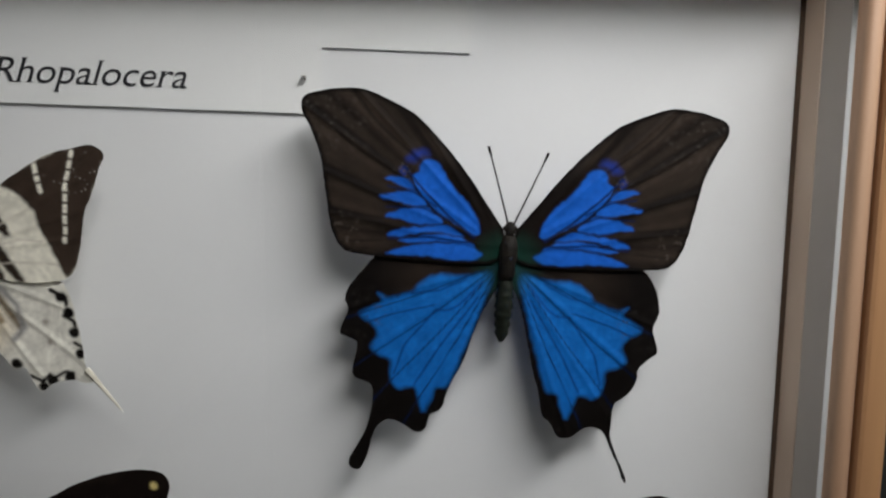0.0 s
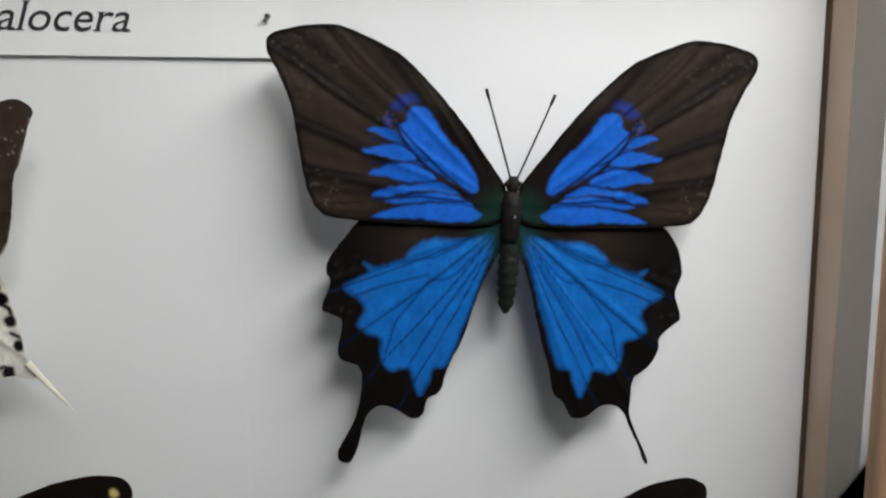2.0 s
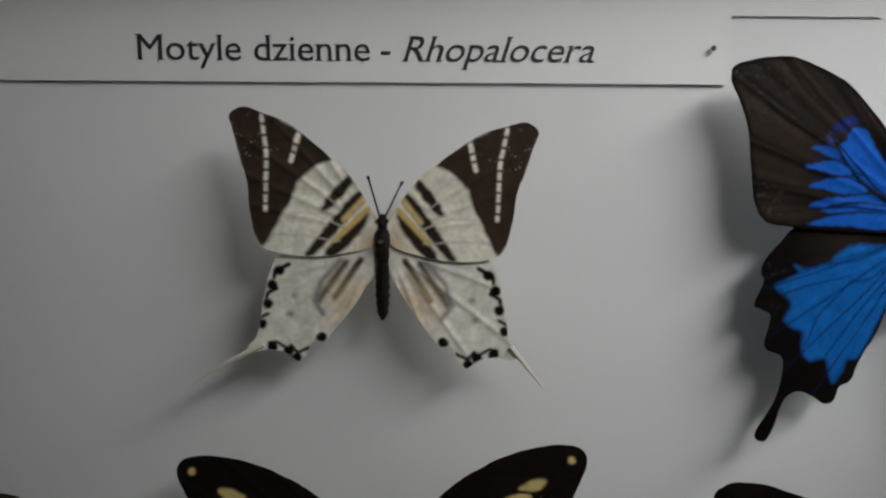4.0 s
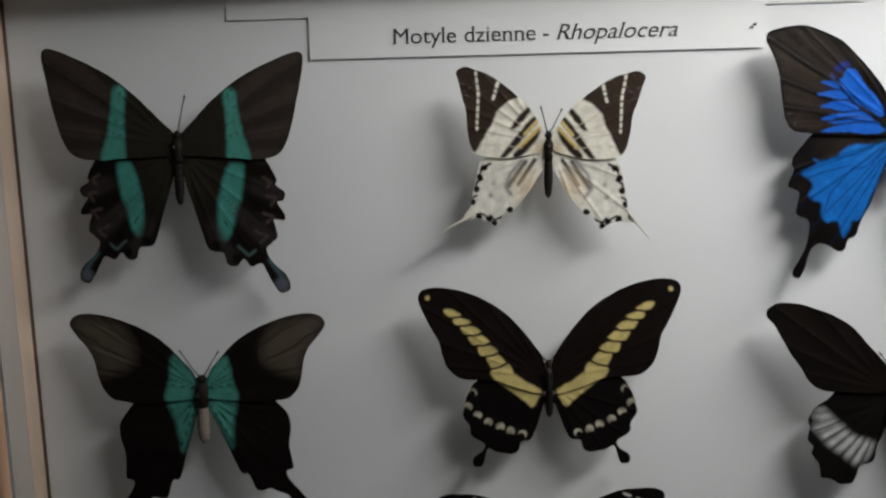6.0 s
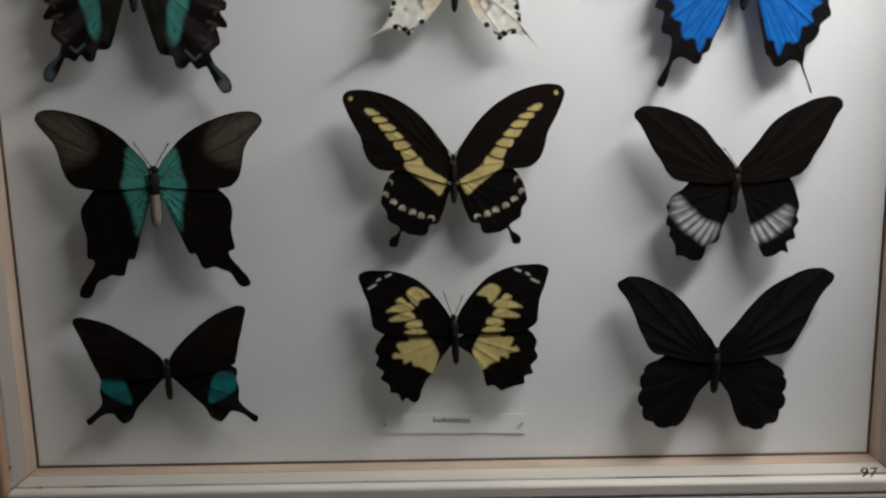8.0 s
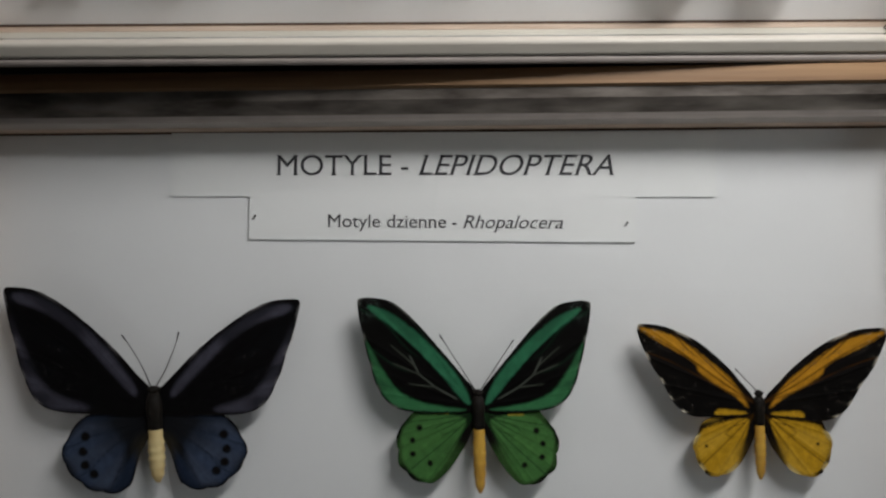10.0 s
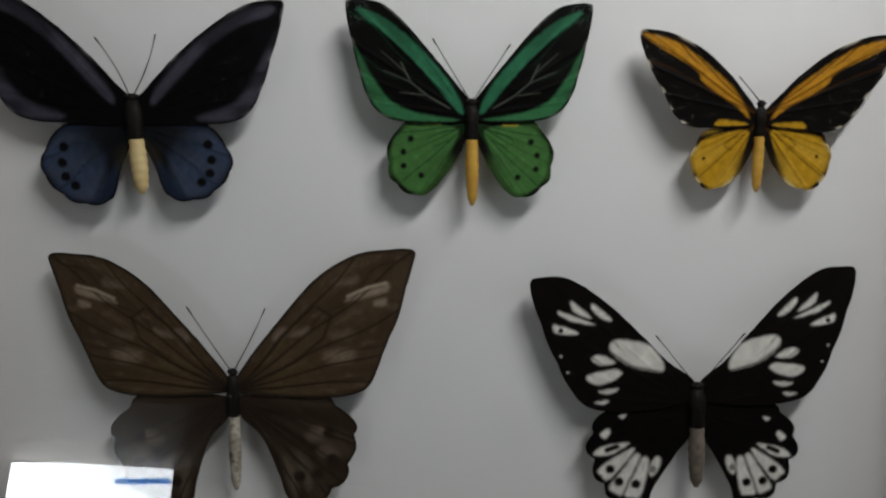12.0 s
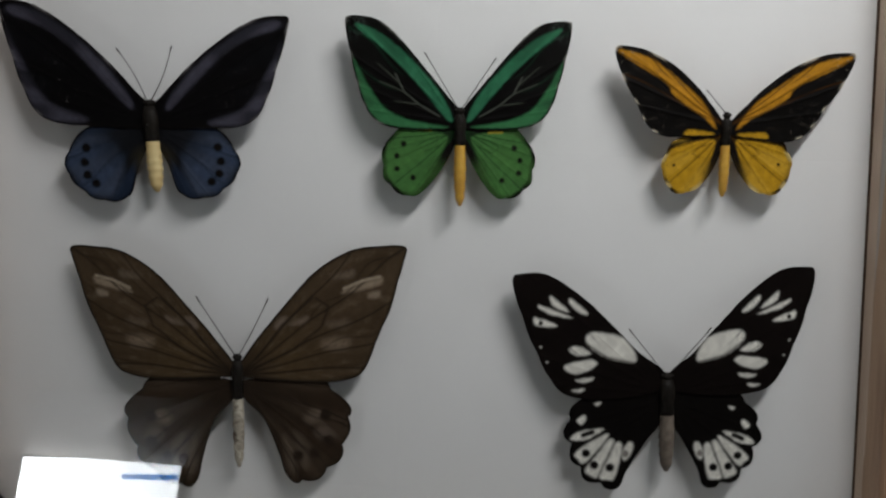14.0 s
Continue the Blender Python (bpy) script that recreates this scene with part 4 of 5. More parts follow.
butterfly("swallowtail_butterfly", UPPER, 0.0100, 0.1491, -0.09, RU, (0.951, 0.951),
          ([(3.1, 6.4), (5.8, 14), (11, 23), (18.5, 30.2), (27.8, 35.7), (38.9, 39), (46.7, 39), (49.9, 36.9), (50.1, 33.3), (47.2, 26.3), (42.8, 17.5), (41.4, 11.2), (39.2, 6.4), (33.8, 2.3), (21.3, 1.6), (13.5, -1.3), (4.1, -3.9)], (0.009, 0.006, 0.005), [
              ("dots", [(46.6, 35.3)], YELLOW, 0.9, 0.5), ("patch", [(40.3, 30.6), (36.8, 30.2), (33.4, 27.9), (36.6, 27.1), (39.7, 28.5)], YELLOW, 0.35), ("patch", [(36.9, 26.7), (33.8, 26.9), (29.8, 25.2), (31.9, 23.7), (35.6, 24.1)], YELLOW, 0.35), ("patch", [(34, 23.5), (29.8, 23.7), (26, 21.3), (28, 19.8), (32, 20.2)], YELLOW, 0.35), ("patch", [(31, 19.4), (26.4, 20), (22.7, 17.5), (24.7, 15.9), (29.1, 16)], YELLOW, 0.35), ("patch", [(27.6, 15), (23.8, 16), (19.4, 13.4), (21.4, 11.7), (25.8, 11.5)], YELLOW, 0.35), ("patch", [(24.3, 10.9), (19.8, 11.9), (16.7, 8.8), (18.6, 7.2), (21.9, 6.4)], YELLOW, 0.35), ("patch", [(22.4, 5.8), (16.4, 8.2), (14.1, 5.9), (14.5, 3.5), (21.4, 2.8)], YELLOW, 0.35),
              ("patch", [(22, 3.3), (14.2, 4.3), (9.7, 1.2), (3.3, -2.6), (4.1, -6.3), (6.5, -10.1), (8.9, -8), (13.5, -4.3), (18, -0.9)], YELLOW, 0.4),
              ("line", [(33, 27.6), (37, 26.9), (40.5, 27.8)], (0.010, 0.007, 0.005), 0.85, 0.35), ("line", [(29.3, 24.7), (32, 23.6), (36.5, 23.9)], (0.010, 0.007, 0.005), 0.85, 0.35), ("line", [(25.6, 20.9), (28, 19.7), (33, 20)], (0.010, 0.007, 0.005), 0.85, 0.35), ("line", [(22.3, 17.1), (24.7, 15.8), (30, 15.6)], (0.010, 0.007, 0.005), 0.85, 0.35), ("line", [(19, 12.9), (21.4, 11.6), (26.5, 11.2)], (0.010, 0.007, 0.005), 0.85, 0.35), ("line", [(16.3, 8.4), (18.6, 7), (22.7, 6.1)], (0.010, 0.007, 0.005), 0.85, 0.35)], FORE_VEINS),
          ([(4.9, -6.2), (10.3, -1.3), (18.1, 1.2), (23.6, 1), (30, -1.7), (33.3, -7.2), (34.3, -12.8), (32, -16.9), (31.4, -21), (26.7, -24.3), (26.8, -27.5), (30.9, -30.7), (30.9, -33.2), (29.4, -34.3), (26.9, -33.2), (24.8, -26.8), (20.4, -28.5), (14.9, -28.9), (12.4, -27), (11.6, -23.8), (9.2, -23), (7.5, -17.4), (5.8, -9.4)], BLACK, [
              ("patch", [(22, 3.3), (14.2, 4.3), (9.7, 1.2), (3.3, -2.6), (4.1, -6.3), (6.5, -10.1), (8.9, -8), (13.5, -4.3), (18, -0.9)], YELLOW, 0.4), ("dots", [(30.1, -3.5), (32.2, -9.3), (28.5, -12.7), (24.3, -15.9), (19.6, -17.7), (15.5, -19.6), (10.8, -20.9)], (0.60, 0.54, 0.40), 1.7, 0.5), ("dots", [(30.4, -4.2), (33, -11), (29.4, -14.7), (25, -17.9), (19.8, -20), (15.7, -22), (11.3, -21.8)], BLACK, 1.45, 0.4),
              ("rays", 20, BLACK, 0.5, 18)], HIND_VEINS),
          "black swallowtail with a slanting cream-yellow spotted band", TOP_GROUP, 0.5, WING, 1.7, 8.0, -14, None,
          ((-9, 20, 0), (9, 20, 0)), scallop=0.5, other=(1, 0.1, 1.024, 1, 0.8, 0.994))

butterfly("swallowtail_butterfly", UPPER, 0.0091, 0.0764, 2.24, RU, (0.945, 0.945),
          ([(3.7, 7.7), (7.1, 15.7), (13, 24.4), (20.7, 29.8), (30.2, 32.6), (40, 33), (44.5, 30.7), (43.7, 26.5), (41, 18.1), (39.8, 12.1), (39.5, 6.2), (35.7, 2.1), (29.3, 0.1), (16.3, -0.6), (3.3, 0.1)], BLACK, [
              ("patch", [(22, 21.3), (18.2, 23.8), (14.9, 22.7), (10.9, 18.7), (15.2, 17.7), (17.2, 14.6), (19.9, 17.1)], YELLOW, 0.35), ("patch", [(27.2, 18), (24.5, 19.2), (22.3, 17.4), (23.1, 16.4), (26.5, 16.6)], YELLOW, 0.35), ("patch", [(32.6, 12.5), (27.4, 15.5), (21.2, 16.3), (18.7, 13.4), (22.1, 12.2), (28.1, 12.3)], YELLOW, 0.35), ("patch", [(31.5, 8), (26.7, 10.8), (21.3, 12.2), (18.5, 9.5), (19.6, 8), (26.2, 7.5)], YELLOW, 0.35), ("patch", [(23.5, 4.9), (21.4, 7), (16.1, 7.5), (15.6, 4.3), (20.9, 3.4)], YELLOW, 0.35), ("patch", [(24, 1.7), (21.5, 2.9), (15.4, 2.9), (13.8, 0.5), (22.4, 0.9)], YELLOW, 0.35),
              ("line", [(39.8, 24.4), (36.5, 26)], WHITE, 0.8, 0.5), ("line", [(35.6, 27.9), (34.1, 28.8)], WHITE, 0.8, 0.5), ("line", [(31.3, 29.8), (28.8, 30.8)], WHITE, 0.8, 0.5)], FORE_VEINS),
          ([(2.8, -1.6), (9.2, -0.6), (16.9, 0.6), (25.4, 1), (31.2, 0.2), (37.1, -2.9), (39.1, -6.5), (37.9, -10.3), (39.4, -14), (36, -17.9), (37.7, -21.6), (33.6, -24.8), (33.1, -28.6), (29.6, -29.8), (27.7, -33.4), (25.4, -32), (22, -34.7), (18.9, -32.3), (18, -28.5), (14.8, -22.6), (11.7, -19.8), (7.7, -12.5), (3, -5.3)], BLACK, [("patch", [(23.3, 0.9), (14.6, 2.7), (12.1, -1.9), (8.6, -8.7), (8.9, -13.2), (12, -19.8), (15.9, -17.3), (17.9, -16.2), (20.8, -15.6), (22, -13), (25.3, -14.4), (26.3, -11.6), (30.8, -11.1), (30.1, -8.8), (26.8, -8.6), (28.3, -4.1), (22.1, -2.9)], YELLOW, 0.5)], HIND_VEINS),
          "black and pale yellow swallowtail with scalloped hindwings", TOP_GROUP, 0.6, WING, 1.9, 8.0, -16, None,
          ((-4, 21, 0), (5, 19, 0)), scallop=1.2, hind_right=[(4.1, -4.2), (11.3, -1.6), (22.6, -0.9), (29.7, -0.7), (36.6, -2.8), (39.9, -6.6), (38.8, -10.5), (40, -14.7), (36.6, -18.7), (37.2, -22.8), (33.2, -24.1), (32.7, -27.8), (27.7, -28.8), (24.1, -30), (21, -30.6), (17.8, -27.9), (14.3, -27.7), (13.1, -22.4), (11.9, -18.6), (8.7, -11.8), (4.7, -7.1)], other=(1, -3.0, 1.02, 1, 0.0, 1.0))

butterfly("swallowtail_butterfly", UPPER, 0.1350, 0.1403, -6.31, RU, (0.943, 0.943),
          ([(3.3, 8.8), (12.5, 20.4), (21.1, 28), (34.6, 33.1), (45.2, 34), (50.6, 32.5), (51.6, 28.6), (47.8, 24.3), (43.1, 17), (37.1, 9.8), (32.5, 3.7), (27, 0.8), (18, 1), (5.4, 2.1)], SOOT, [("rays", 26, (0.005, 0.004, 0.004), 0.6, 14)], FORE_VEINS),
          ([(3.3, 4.5), (10, 3.5), (19.3, 2.2), (24.1, -2.4), (28.4, -6), (30.9, -11.1), (29.6, -14.5), (30.4, -18.8), (27.6, -22.1), (27.9, -25.6), (24.4, -28.9), (23.3, -34.5), (20.5, -34.5), (18.4, -34.8), (15.4, -36.4), (11.4, -36), (9.8, -32.6), (9, -28.2), (5.2, -25.8), (4.6, -20.1), (2.6, -10)], BLACK, [
              ("patch", [(29.3, -9.5), (26.3, -6.5), (23.3, -8.3), (18.7, -12.1), (12.6, -16.5), (5.9, -18.1), (5.5, -20.8), (7.9, -26), (11.1, -27.7), (15.7, -24.6), (21.5, -21.5), (24.7, -18.3), (28.6, -14.4), (27, -11.4)], (0.46, 0.46, 0.45), 1.6), ("rays", 44, BLACK, 0.5, 18), ("veins", (-30, -40, -49, -58, -66, -74), (0.010, 0.008, 0.007), 0.42)], HIND_VEINS),
          "black swallowtail with a white hindwing band", TOP_GROUP, 0.7, WING, 2.2, 9.0, -12, None,
          ((-9, 18, 0), (10, 19, 0)), scallop=1.6, hind_right=[(3.1, 5.1), (11.4, 5.3), (22.1, 5.7), (26.4, 3.6), (29.8, -1), (31.6, -5.7), (31.2, -9.9), (32.4, -13.3), (30.9, -16.9), (32.2, -21), (28.5, -23.5), (30, -28.3), (26.5, -27.9), (23.4, -30.3), (18.8, -31.4), (16.3, -28.1), (13.7, -24.1), (10.9, -22.2), (10, -17.4), (7.2, -7.8)], other=(1, 15.7, 1.023, 1, 0.0, 1.0))

butterfly("swallowtail_butterfly", UPPER, 0.1293, 0.0572, -1.26, RU, (0.934, 0.934),
          ([(2.6, 11), (8.3, 21.3), (19.1, 35.1), (32.9, 43.9), (43.7, 46.1), (48.8, 44.2), (49.5, 40.7), (44.6, 33.9), (40.3, 24.4), (36, 14.9), (31.3, 8), (22.6, 6.2), (5.4, 2.7)], (0.0065, 0.005, 0.005), [("rays", 30, (0.013, 0.010, 0.010), 0.7, 12), ("comb", 16, (0.022, 0.018, 0.017), 0.6, 0.2, 22, 75)], FORE_VEINS),
          ([(4.5, 2.5), (18.7, 5.1), (30.4, 2.1), (36.2, -2.6), (36.3, -7.8), (37, -15.8), (34.9, -23.7), (30.4, -29), (22.1, -31.4), (16.8, -29.8), (12.7, -24.3), (8.9, -13.5), (3.9, -4.1)], (0.006, 0.0048, 0.005), [("rays", 18, (0.013, 0.010, 0.010), 0.6, 10)], HIND_VEINS),
          "plain black tailless swallowtail", TOP_GROUP, 0.7, WING, 2.1, 10.0, -13, None,
          ((-4, 16, 0), None), scallop=2.2, other=(1, 0.2, 1.099, 1, -3.0, 0.98))

butterfly("birdwing_butterfly", LOWER, -0.1324, -0.1856, 3.26, RL, (1.037, 1.020),
          ([(6.1, 9.3), (9.9, 15.9), (21.7, 29), (39.1, 41.6), (53.3, 49), (64.4, 50.3), (70.4, 48.8), (67.9, 38.6), (63.6, 26.5), (59.1, 14.5), (52, 2.6), (42.1, -1.6), (25.5, -1.4), (6.1, 0.5)], (0.003, 0.0026, 0.003), [
              ("patch", [(9.6, 12.4), (23, 27), (38.9, 39.2), (53.2, 46.8), (64.3, 48.1), (66, 44.7), (50.1, 40.2), (35.7, 31.4), (18.2, 15.5), (9.4, 7.7)], VIOLET, 1.0), ("patch", [(67, 38.1), (64.2, 26.5), (59.6, 14.5), (52.5, 2), (42.1, -1), (28.4, 1.1), (45.3, 6.5), (54.8, 17.5), (62.5, 30.7)], VIOLET, 1.5),
              ("rays", 26, (0.004, 0.004, 0.005), 0.6, 40), ("comb", 11, (0.003, 0.003, 0.004), 0.8, 0.14, 45, 95), ("scuff", (40, 12), 26, (0.06, 0.055, 0.055), 0.72), ("border", 0.8, BLACK, 0.6), ("fringe", 34, (0.16, 0.15, 0.15), 0.9)], FORE_VEINS),
          ([(6, -1.7), (19.9, -1.9), (32.3, -3.7), (39.4, -10.5), (42.3, -17.5), (40.8, -24.3), (36.3, -29.6), (29.1, -34.7), (20.6, -36.1), (13.8, -34.7), (11.2, -30.9), (9.2, -18.4), (6.2, -7.2)], (0.005, 0.005, 0.006), [
              ("patch", [(22.5, -4.3), (32.2, -4.8), (39.3, -11.3), (41.1, -18.8), (35, -28.7), (27.7, -33.5), (19.4, -33.6), (13.8, -20), (16.7, -9.2)], SLATE, 2.0), ("rays", 16, (0.03, 0.05, 0.10), 0.4, 14),
              ("near", (16, -6), 17, (0.010, 0.011, 0.014), 0.95), ("comb", 9, (0.006, 0.007, 0.010), 0.8, 0.10, 12, 60), ("dots", [(31.8, -10.9), (32.8, -17.8), (31.6, -23.8), (27.5, -27.7)], BLACK, 2.1, 0.6), ("border", 0.9, BLACK, 0.7), ("near", (3, -16), 9, (0.05, 0.04, 0.02), 0.7)], HIND_VEINS),
          "large black birdwing with slate-blue hindwings, cream abdomen", LOW_GROUP, 0.75, WING_SHINE, 3.9, 13.0, -32, CREAM_ABDOMEN,
          ((-13, 38, -6), (14, 38, 6)), scallop=1, other=(-1, 6.9, 1.099, -1, 3.9, 1.044))

butterfly("birdwing_butterfly", LOWER, 0.0228, -0.1823, 1.50, RL, (1.013, 1.007),
          ([(3.5, 8.2), (8.1, 16.4), (17.6, 28.6), (28.4, 40.8), (36.5, 47.6), (44.6, 49.8), (52.2, 49.8), (52.8, 46.2), (51, 35.4), (48.1, 23.2), (44.4, 11), (38.2, 2.8), (28.7, -0.2), (15, -0.8), (4.1, 0.8)], (0.003, 0.0026, 0.0024), [
              ("patch", [(3.5, 4.9), (9.5, 16.4), (20.3, 28.6), (31.1, 38.4), (39.2, 43.8), (47.9, 46.8), (46, 43.3), (36.6, 36.2), (25.7, 26.4), (14.9, 14.5), (5.4, 3.6)], JADE, 0.5), ("patch", [(50.4, 32.7), (47.5, 23.2), (44.1, 12.3), (38.4, 3.9), (28.6, 0.6), (12.3, -0.2), (5.5, 0.6), (23.2, 3.6), (34, 8.5), (40.8, 16.9), (46.1, 25.9)], GREEN, 0.6), ("line", [(9.5, 5.5), (19, 10.9), (25.8, 16.4), (29.8, 24.5)], (0.10, 0.11, 0.09), 0.5, 0.5), ("line", [(19, 10.9), (30, 12)], (0.08, 0.09, 0.07), 0.4, 0.5), ("line", [(25.8, 16.4), (37, 21)], (0.08, 0.09, 0.07), 0.4, 0.5), ("line", [(28, 20.5), (38, 29)], (0.08, 0.09, 0.07), 0.4, 0.5),
              ("rays", 30, (0.006, 0.006, 0.005), 0.35, 36), ("comb", 13, (0.012, 0.05, 0.025), 0.55, 0.14, 30, 80), ("scuff", (50, 46), 8, (0.07, 0.09, 0.08), 0.3), ("border", 0.8, BLACK, 0.5), ("fringe", 34, (0.16, 0.16, 0.14), 0.8)], FORE_VEINS),
          ([(4.1, -1.4), (15, -0.8), (25.9, -1.3), (32.8, -6.7), (36.4, -12.2), (35.9, -20.3), (34.3, -27.2), (27.5, -33.2), (20.7, -34.6), (15.2, -31.3), (9.7, -23.2), (5.5, -10.9)], BLACK, [
              ("patch", [(5.8, -4.1), (15, -2.1), (25.4, -2.9), (32, -7.8), (34.7, -12.7), (34.2, -19.8), (32.4, -26.4), (27, -31.6), (20.7, -33), (16.8, -29.4), (11.9, -21.8), (7.4, -10.9)], (0.060, 0.165, 0.045), 0.7), ("veins", (-12, -30, -46, -60), (0.012, 0.05, 0.014), 0.3), ("near", (6, -22), 11, (0.012, 0.014, 0.008), 0.9), ("line", [(7, -4), (14, -6), (19, -9), (16, -12), (9, -9)], (0.012, 0.05, 0.014), 0.35, 0.3), ("rays", 11, (0.075, 0.20, 0.05), 0.35, 14),
              ("dots", [(26.5, -9.5), (29.3, -15.5), (20.6, -25.3), (28.8, -21.7)], BLACK, 1.3, 0.6), ("line", [(13.9, -1.9), (20.5, -1.9)], (0.45, 0.35, 0.04), 1.0, 0.6)], HIND_VEINS),
          "green and black birdwing with a bright yellow abdomen", LOW_GROUP, 0.55, WING_SHINE, 3.1, 9.0, -38, YELLOW_ABDOMEN,
          ((-17, 36, 0), (17, 33, 0)), scallop=1, other=(-1, 0.8, 1.062, -1, 4.9, 1.018))

butterfly("birdwing_butterfly", LOWER, 0.1515, -0.1800, 1.39, RL, (0.993, 0.998),
          ([(3.4, 2.8), (8.8, 11.4), (16.6, 19.8), (29.7, 29.5), (43, 35), (53.8, 36.4), (58.4, 35.8), (58, 31.2), (53, 20.3), (45.4, 9.3), (39.1, -0.3), (31.2, -5.1), (20.4, -4.9), (5.5, -2.6)], (0.004, 0.0034, 0.003), [
              ("patch", [(4.8, 0.7), (11.7, 11.4), (22.2, 19.8), (32.7, 27), (43.2, 32.2), (57.1, 34.4), (52.7, 30.8), (43.4, 26.2), (35.5, 22.5), (30.3, 19.2), (28.5, 15.6), (19.9, 10), (11.9, 5.7)], GOLD, 0.6), ("patch", [(5.5, -1.8), (17.6, -0.9), (19.3, -4.1), (6.9, -3.9)], AMBER, 0.6),
              ("veins", (22, 30, 37), (0.06, 0.022, 0.003), 0.3), ("comb", 15, (0.004, 0.0034, 0.003), 0.8, 0.22, 33, 60), ("scuff", (54, 30), 8, (0.28, 0.25, 0.2), 0.5), ("scuff", (33, 2), 12, (0.12, 0.10, 0.09), 0.62), ("border", 0.9, BLACK, 0.5), ("fringe", 36, (0.5, 0.45, 0.36), 0.9), ("worn", (0.06, 0.05, 0.04), 0.5, 0.5)], FORE_VEINS),
          ([(4.2, -4), (15, -3.7), (25.8, -5.6), (30.5, -10), (32.7, -16.8), (30.5, -24.9), (28, -29.1), (22.7, -31.1), (15.9, -29.4), (10.3, -24.1), (5.9, -13.4)], BLACK, [
              ("patch", [(5.3, -4.5), (15, -4.5), (25.3, -6.7), (29.2, -10.6), (31.1, -16.8), (29.2, -24.2), (26.6, -28), (22.6, -29.8), (16.6, -28), (11.9, -23.3), (7.5, -13.4)], AMBER, 0.5), ("veins", (-14, -28, -42, -56), (0.08, 0.035, 0.003), 0.3), ("line", [(7, -6), (13, -7.5), (17, -11), (13, -13)], (0.08, 0.035, 0.003), 0.4, 0.3), ("rays", 12, (0.60, 0.36, 0.04), 0.5, 15), ("near", (6, -20), 9, (0.03, 0.018, 0.006), 0.85), ("dots", [(26.2, -16.1)], BLACK, 0.8, 0.5), ("fringe", 17, (0.62, 0.48, 0.20), 1.6)], HIND_VEINS),
          "golden-orange and black birdwing with tattered forewing tips", LOW_GROUP, 0.55, WING_SHINE, 2.6, 7.5, -32, YELLOW_ABDOMEN,
          ((-11, 19, 0), None), scallop=0.9, other=(-1, 5.0, 0.981, -1, -3.2, 0.95))

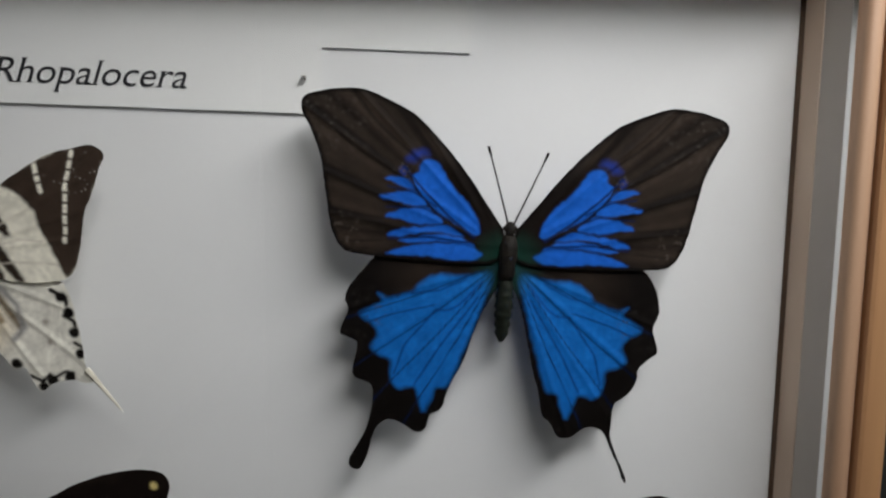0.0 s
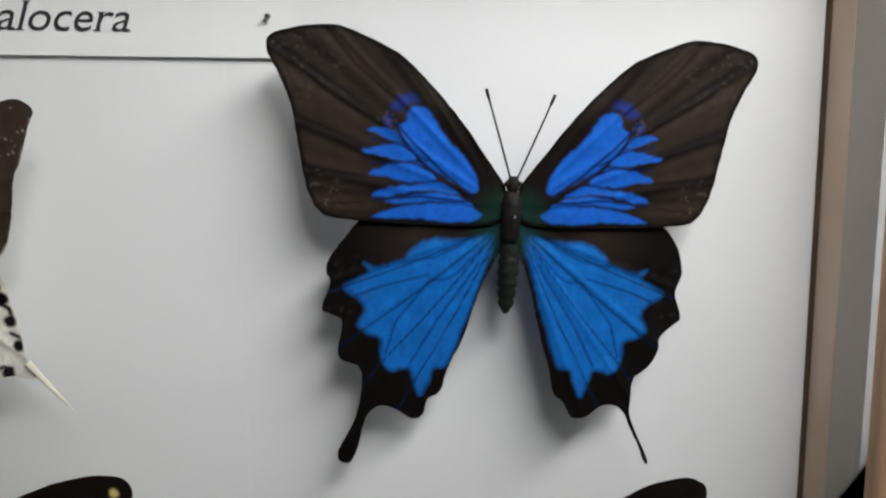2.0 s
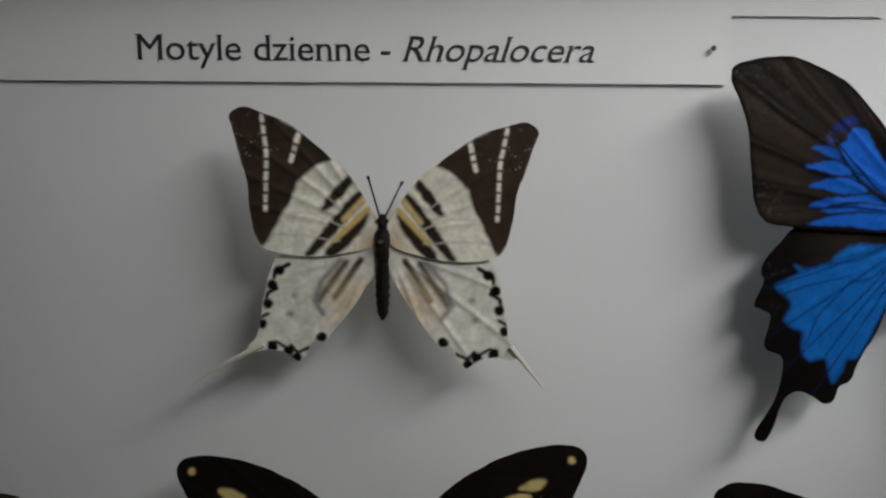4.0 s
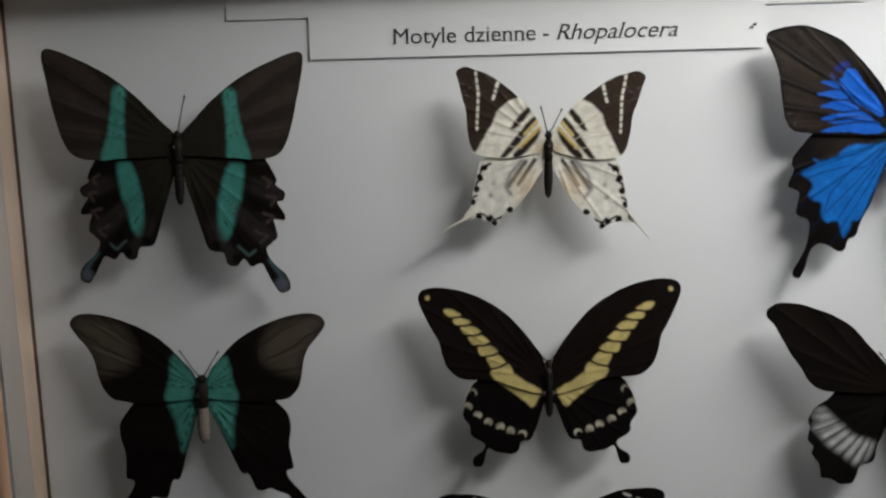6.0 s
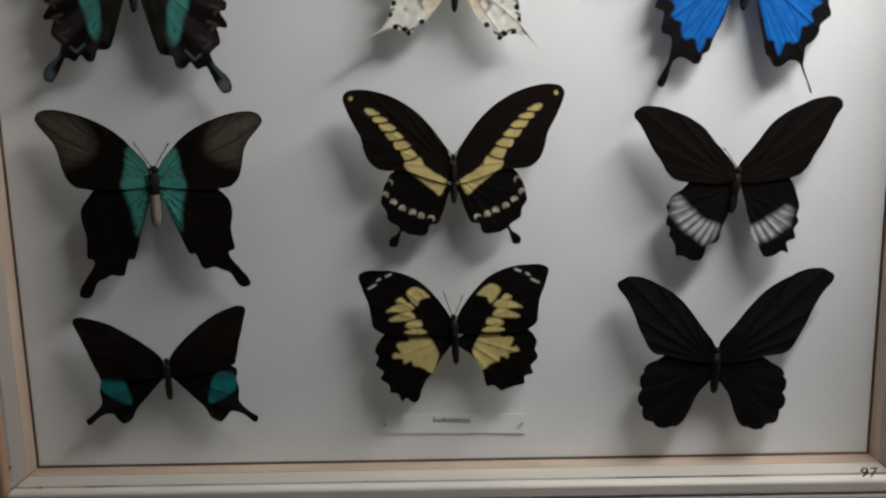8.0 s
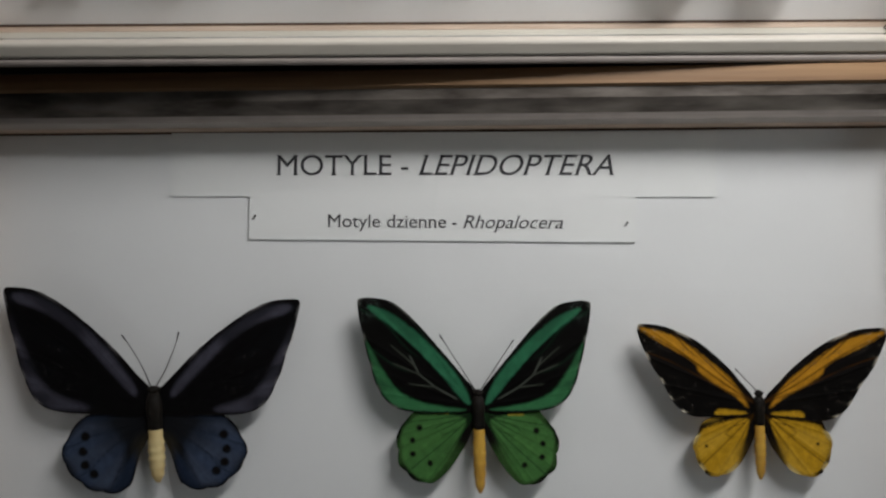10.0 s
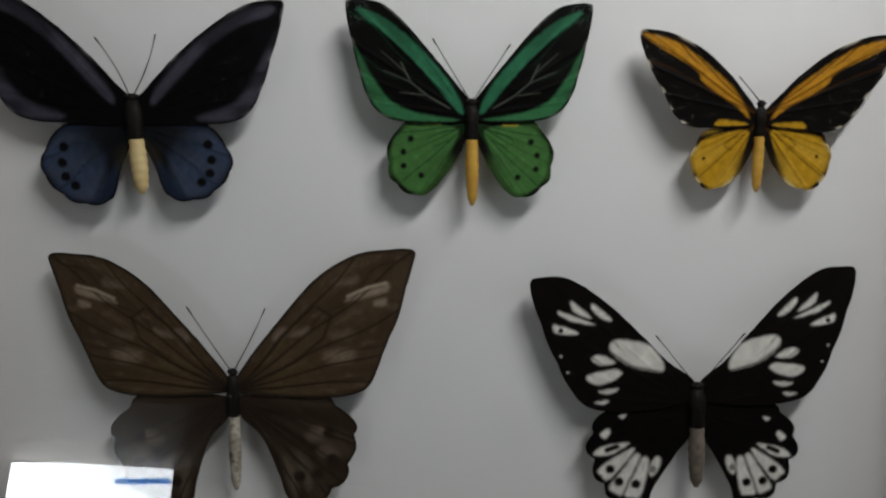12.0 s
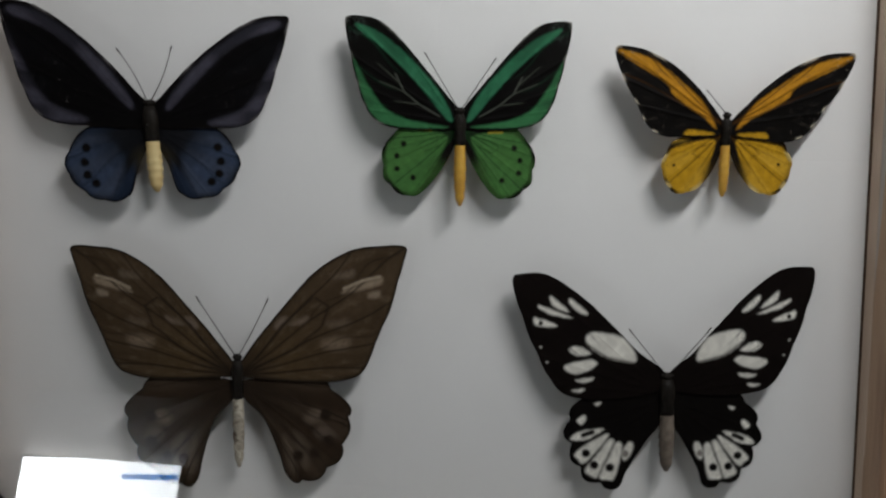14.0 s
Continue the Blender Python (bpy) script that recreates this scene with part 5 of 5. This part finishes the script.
butterfly("birdwing_butterfly", LOWER, -0.0901, -0.3153, 0.08, RL, (1.077, 1.110),
          ([(4.7, 7), (9.5, 18.2), (21.8, 35), (38.2, 53.2), (54.7, 63.1), (71.1, 66.3), (81, 65.4), (80.1, 58), (76.9, 45.5), (73, 33.1), (67.6, 20.6), (63.6, 9.5), (56.8, 3), (38.8, 0.2), (5.5, 1.5)], (0.056, 0.037, 0.021), [
              ("rays", 22, (0.075, 0.050, 0.029), 0.6, 12), ("near", (26, 12), 30, (0.085, 0.055, 0.026), 0.7), ("worn", (0.11, 0.08, 0.05), 0.25, 0.4),
              ("patch", [(50.8, 43.7), (60.4, 48), (70, 50.9), (68.1, 47.6), (54.9, 43.8)], (0.27, 0.21, 0.15), 0.8), ("patch", [(46.5, 50.6), (56.1, 54), (55.4, 51.2)], (0.15, 0.115, 0.085), 1.5), ("patch", [(64.5, 44), (69.2, 44.9), (68.7, 42.1), (63.8, 41.5)], (0.24, 0.19, 0.14), 0.8),
              ("patch", [(42.8, 20.7), (53.8, 21.7), (53, 17.6), (44.2, 16.9)], (0.20, 0.15, 0.105), 2.4), ("patch", [(44, 29), (55.1, 30), (49.6, 27.2)], (0.14, 0.105, 0.075), 2.0), ("patch", [(18.6, 26.6), (21.9, 30.8), (24.7, 30.3), (20.6, 25.3)], (0.17, 0.13, 0.10), 1.2), ("patch", [(26.1, 27.6), (34.3, 31.6), (33, 28.8)], (0.17, 0.13, 0.10), 1.2),
              ("line", [(8.3, 5.7), (27.6, 15.7), (41.3, 27), (44.8, 36.7), (38.4, 40.8)], (0.022, 0.015, 0.010), 1.0, 1.0), ("line", [(9, 10), (22, 27), (37, 40.5)], (0.020, 0.014, 0.010), 0.9, 0.8), ("veins", (6, 16, 27, 38, 48), (0.020, 0.014, 0.009), 0.55), ("comb", 9, (0.022, 0.015, 0.010), 0.7, 0.10, 40, 110), ("near", (4, 3), 16, (0.020, 0.013, 0.009), 0.8), ("line", [(52, 45.5), (61, 49.6), (69, 51.6)], (0.33, 0.27, 0.20), 1.3, 0.8), ("border", 1.2, (0.022, 0.016, 0.011), 1.0)], FORE_VEINS),
          ([(5.6, -2.7), (22.2, -0.1), (38.8, 0.2), (48.6, -4.6), (55.6, -12.8), (55.2, -21.1), (53.6, -26.7), (51.7, -35.1), (44.9, -43.6), (36.7, -49.3), (28.3, -50.9), (22.7, -45.4), (19.8, -35.7), (12.7, -19.2), (7, -9.6)], (0.034, 0.022, 0.014), [
              ("rays", 15, (0.060, 0.042, 0.028), 0.7, 14), ("patch", [(33.5, -17.4), (39, -13.7), (41.8, -17.2), (35.8, -20.1)], (0.15, 0.115, 0.085), 2.2), ("patch", [(37.8, -24.3), (43.3, -21.4), (47.5, -26.8), (42, -28.3)], (0.12, 0.09, 0.07), 1.8), ("patch", [(28, -24.4), (35.1, -32.6), (33.8, -43.8), (29.6, -35.5)], (0.10, 0.075, 0.055), 1.8), ("patch", [(22.5, -27.3), (28.2, -35.6), (28.3, -46.7), (24.1, -41.2)], (0.10, 0.075, 0.055), 1.8),
              ("dots", [(43.2, -15.8), (44.7, -28.3), (29.6, -36.9), (37.9, -35.4)], (0.025, 0.017, 0.012), 2.6, 1.2), ("comb", 8, (0.016, 0.011, 0.008), 0.85, 0.14, 12, 80), ("near", (14, -8), 22, (0.022, 0.015, 0.010), 0.8), ("veins", (-18, -33, -47, -58, -68), (0.016, 0.011, 0.008), 0.5), ("border", 1.2, (0.022, 0.016, 0.011), 1.0)], HIND_VEINS),
          "very large brown birdwing female with faint pale marks", LOW_GROUP, 0.65, WING, 3.0, 12.0, -44, PALE_ABDOMEN,
          ((-19, 40, 0), (16, 40, 2)), scallop=2.6, other=(-1, -2.3, 0.972, -1, -4.3, 1.055))

butterfly("birdwing_butterfly", LOWER, 0.1329, -0.3154, 3.42, RL, (1.044, 1.097),
          ([(4.1, 12.3), (12.2, 21.9), (24.4, 35.6), (37.9, 49.2), (51.4, 58.7), (62.2, 60.8), (68.4, 59.1), (67.1, 47.7), (63.6, 35.5), (59.6, 24.5), (55.6, 15), (48.8, 5.4), (38, 1.9), (21.7, 1.3), (5.4, 4.1)], (0.0065, 0.0045, 0.004), [
              ("patch", [(13.6, 19.2), (19, 28.7), (32.5, 32.3), (36.6, 28.7), (29.9, 21.9), (17.7, 17.8)], WHITE, 0.6), ("patch", [(34.5, 22.7), (40.7, 26.5), (44.7, 25.1), (40.7, 22.1)], WHITE, 0.5), ("patch", [(32, 17.2), (35.3, 20), (47.2, 17.7), (42.1, 13.6)], WHITE, 0.5), ("patch", [(33.4, 11.7), (42.1, 11.2), (38, 9.5)], WHITE, 0.5), ("patch", [(38, 6.8), (44, 6.3), (40.7, 5.2)], WHITE, 0.5),
              ("patch", [(34.7, 40.7), (42, 47.8), (43.1, 46.2), (39.3, 41.8)], WHITE, 0.5), ("patch", [(43.4, 42.1), (51.4, 49.7), (50.6, 45)], WHITE, 0.5), ("patch", [(42, 39.3), (57.4, 46.1), (53.3, 42)], WHITE, 0.5), ("patch", [(49.3, 36.3), (59.6, 40.6), (58.5, 36.6)], WHITE, 0.5), ("dots", [(56.9, 37.9)], BLACK, 1.1, 0.5), ("dots", [(57.5, 27), (55, 20)], WHITE, 0.5, 0.4), ("line", [(15, 17.5), (27, 20.5), (36, 27)], (0.10, 0.09, 0.08), 0.8, 1.2), ("comb", 13, (0.0065, 0.0045, 0.004), 0.75, 0.16, 36, 75)], FORE_VEINS),
          ([(5.4, -0), (21.7, 0.8), (32.6, -0), (42.1, -6.9), (45.4, -17.9), (43, -26.1), (39.4, -34.4), (32.7, -41.2), (23.2, -44), (17.7, -42.6), (15, -34.4), (9.5, -20.6), (5.4, -9.6)], (0.005, 0.004, 0.0036), [
              ("patch", [(17.9, -26.7), (16.1, -22.2), (13.9, -21.8), (13.4, -24.2), (14.4, -27.8), (16.8, -30.5)], WHITE, 0.6), ("patch", [(21.7, -23.3), (20, -22), (18.8, -22.5), (18.4, -25.9), (19, -32.1), (20.7, -39.6), (24.4, -40.4), (27.3, -39.8), (26.3, -35.3), (23.2, -27.8)], WHITE, 0.6), ("patch", [(24.5, -21.2), (22.6, -21.2), (22.6, -23.3), (24.8, -28.9), (27.4, -35.9), (28.7, -39.9), (31.9, -38.8), (34.6, -37.3), (32, -32.5), (27.9, -26.3)], WHITE, 0.6), ("patch", [(28.2, -19.9), (26, -18.8), (25, -19.6), (28.2, -24.7), (32.9, -30.9), (35.9, -33.6), (38.5, -31.5), (40.1, -29.6), (35.8, -25.3)], WHITE, 0.6), ("patch", [(27.9, -16.3), (29.1, -18.2), (35.1, -22.2), (41.6, -23.1), (42.2, -21.6), (37.5, -18.4)], WHITE, 0.5), ("patch", [(37.1, -11.1), (36.3, -13.3), (38.3, -15.5), (40.2, -13.6)], WHITE, 0.5), ("patch", [(32.9, -5), (29.9, -4.4), (31.3, -6.3)], WHITE, 0.5),
              ("dots", [(23.1, -34.4), (30.4, -33.9), (34.8, -28.5)], BLACK, 2.0, 0.6), ("dots", [(16.4, -27.2)], (0.25, 0.23, 0.21), 1.5, 0.6), ("line", [(36.8, -20.3), (32.6, -18.5)], BLACK, 2.2, 0.8)], HIND_VEINS),
          "large black and white birdwing female with scalloped hindwings", LOW_GROUP, 0.75, WING, 3.9, 12.0, -36, GREY_ABDOMEN,
          ((-19, 34, 0), (20, 34, 0)), scallop=3, other=(-1, -2.5, 1.047, -1, 5.4, 1.062))
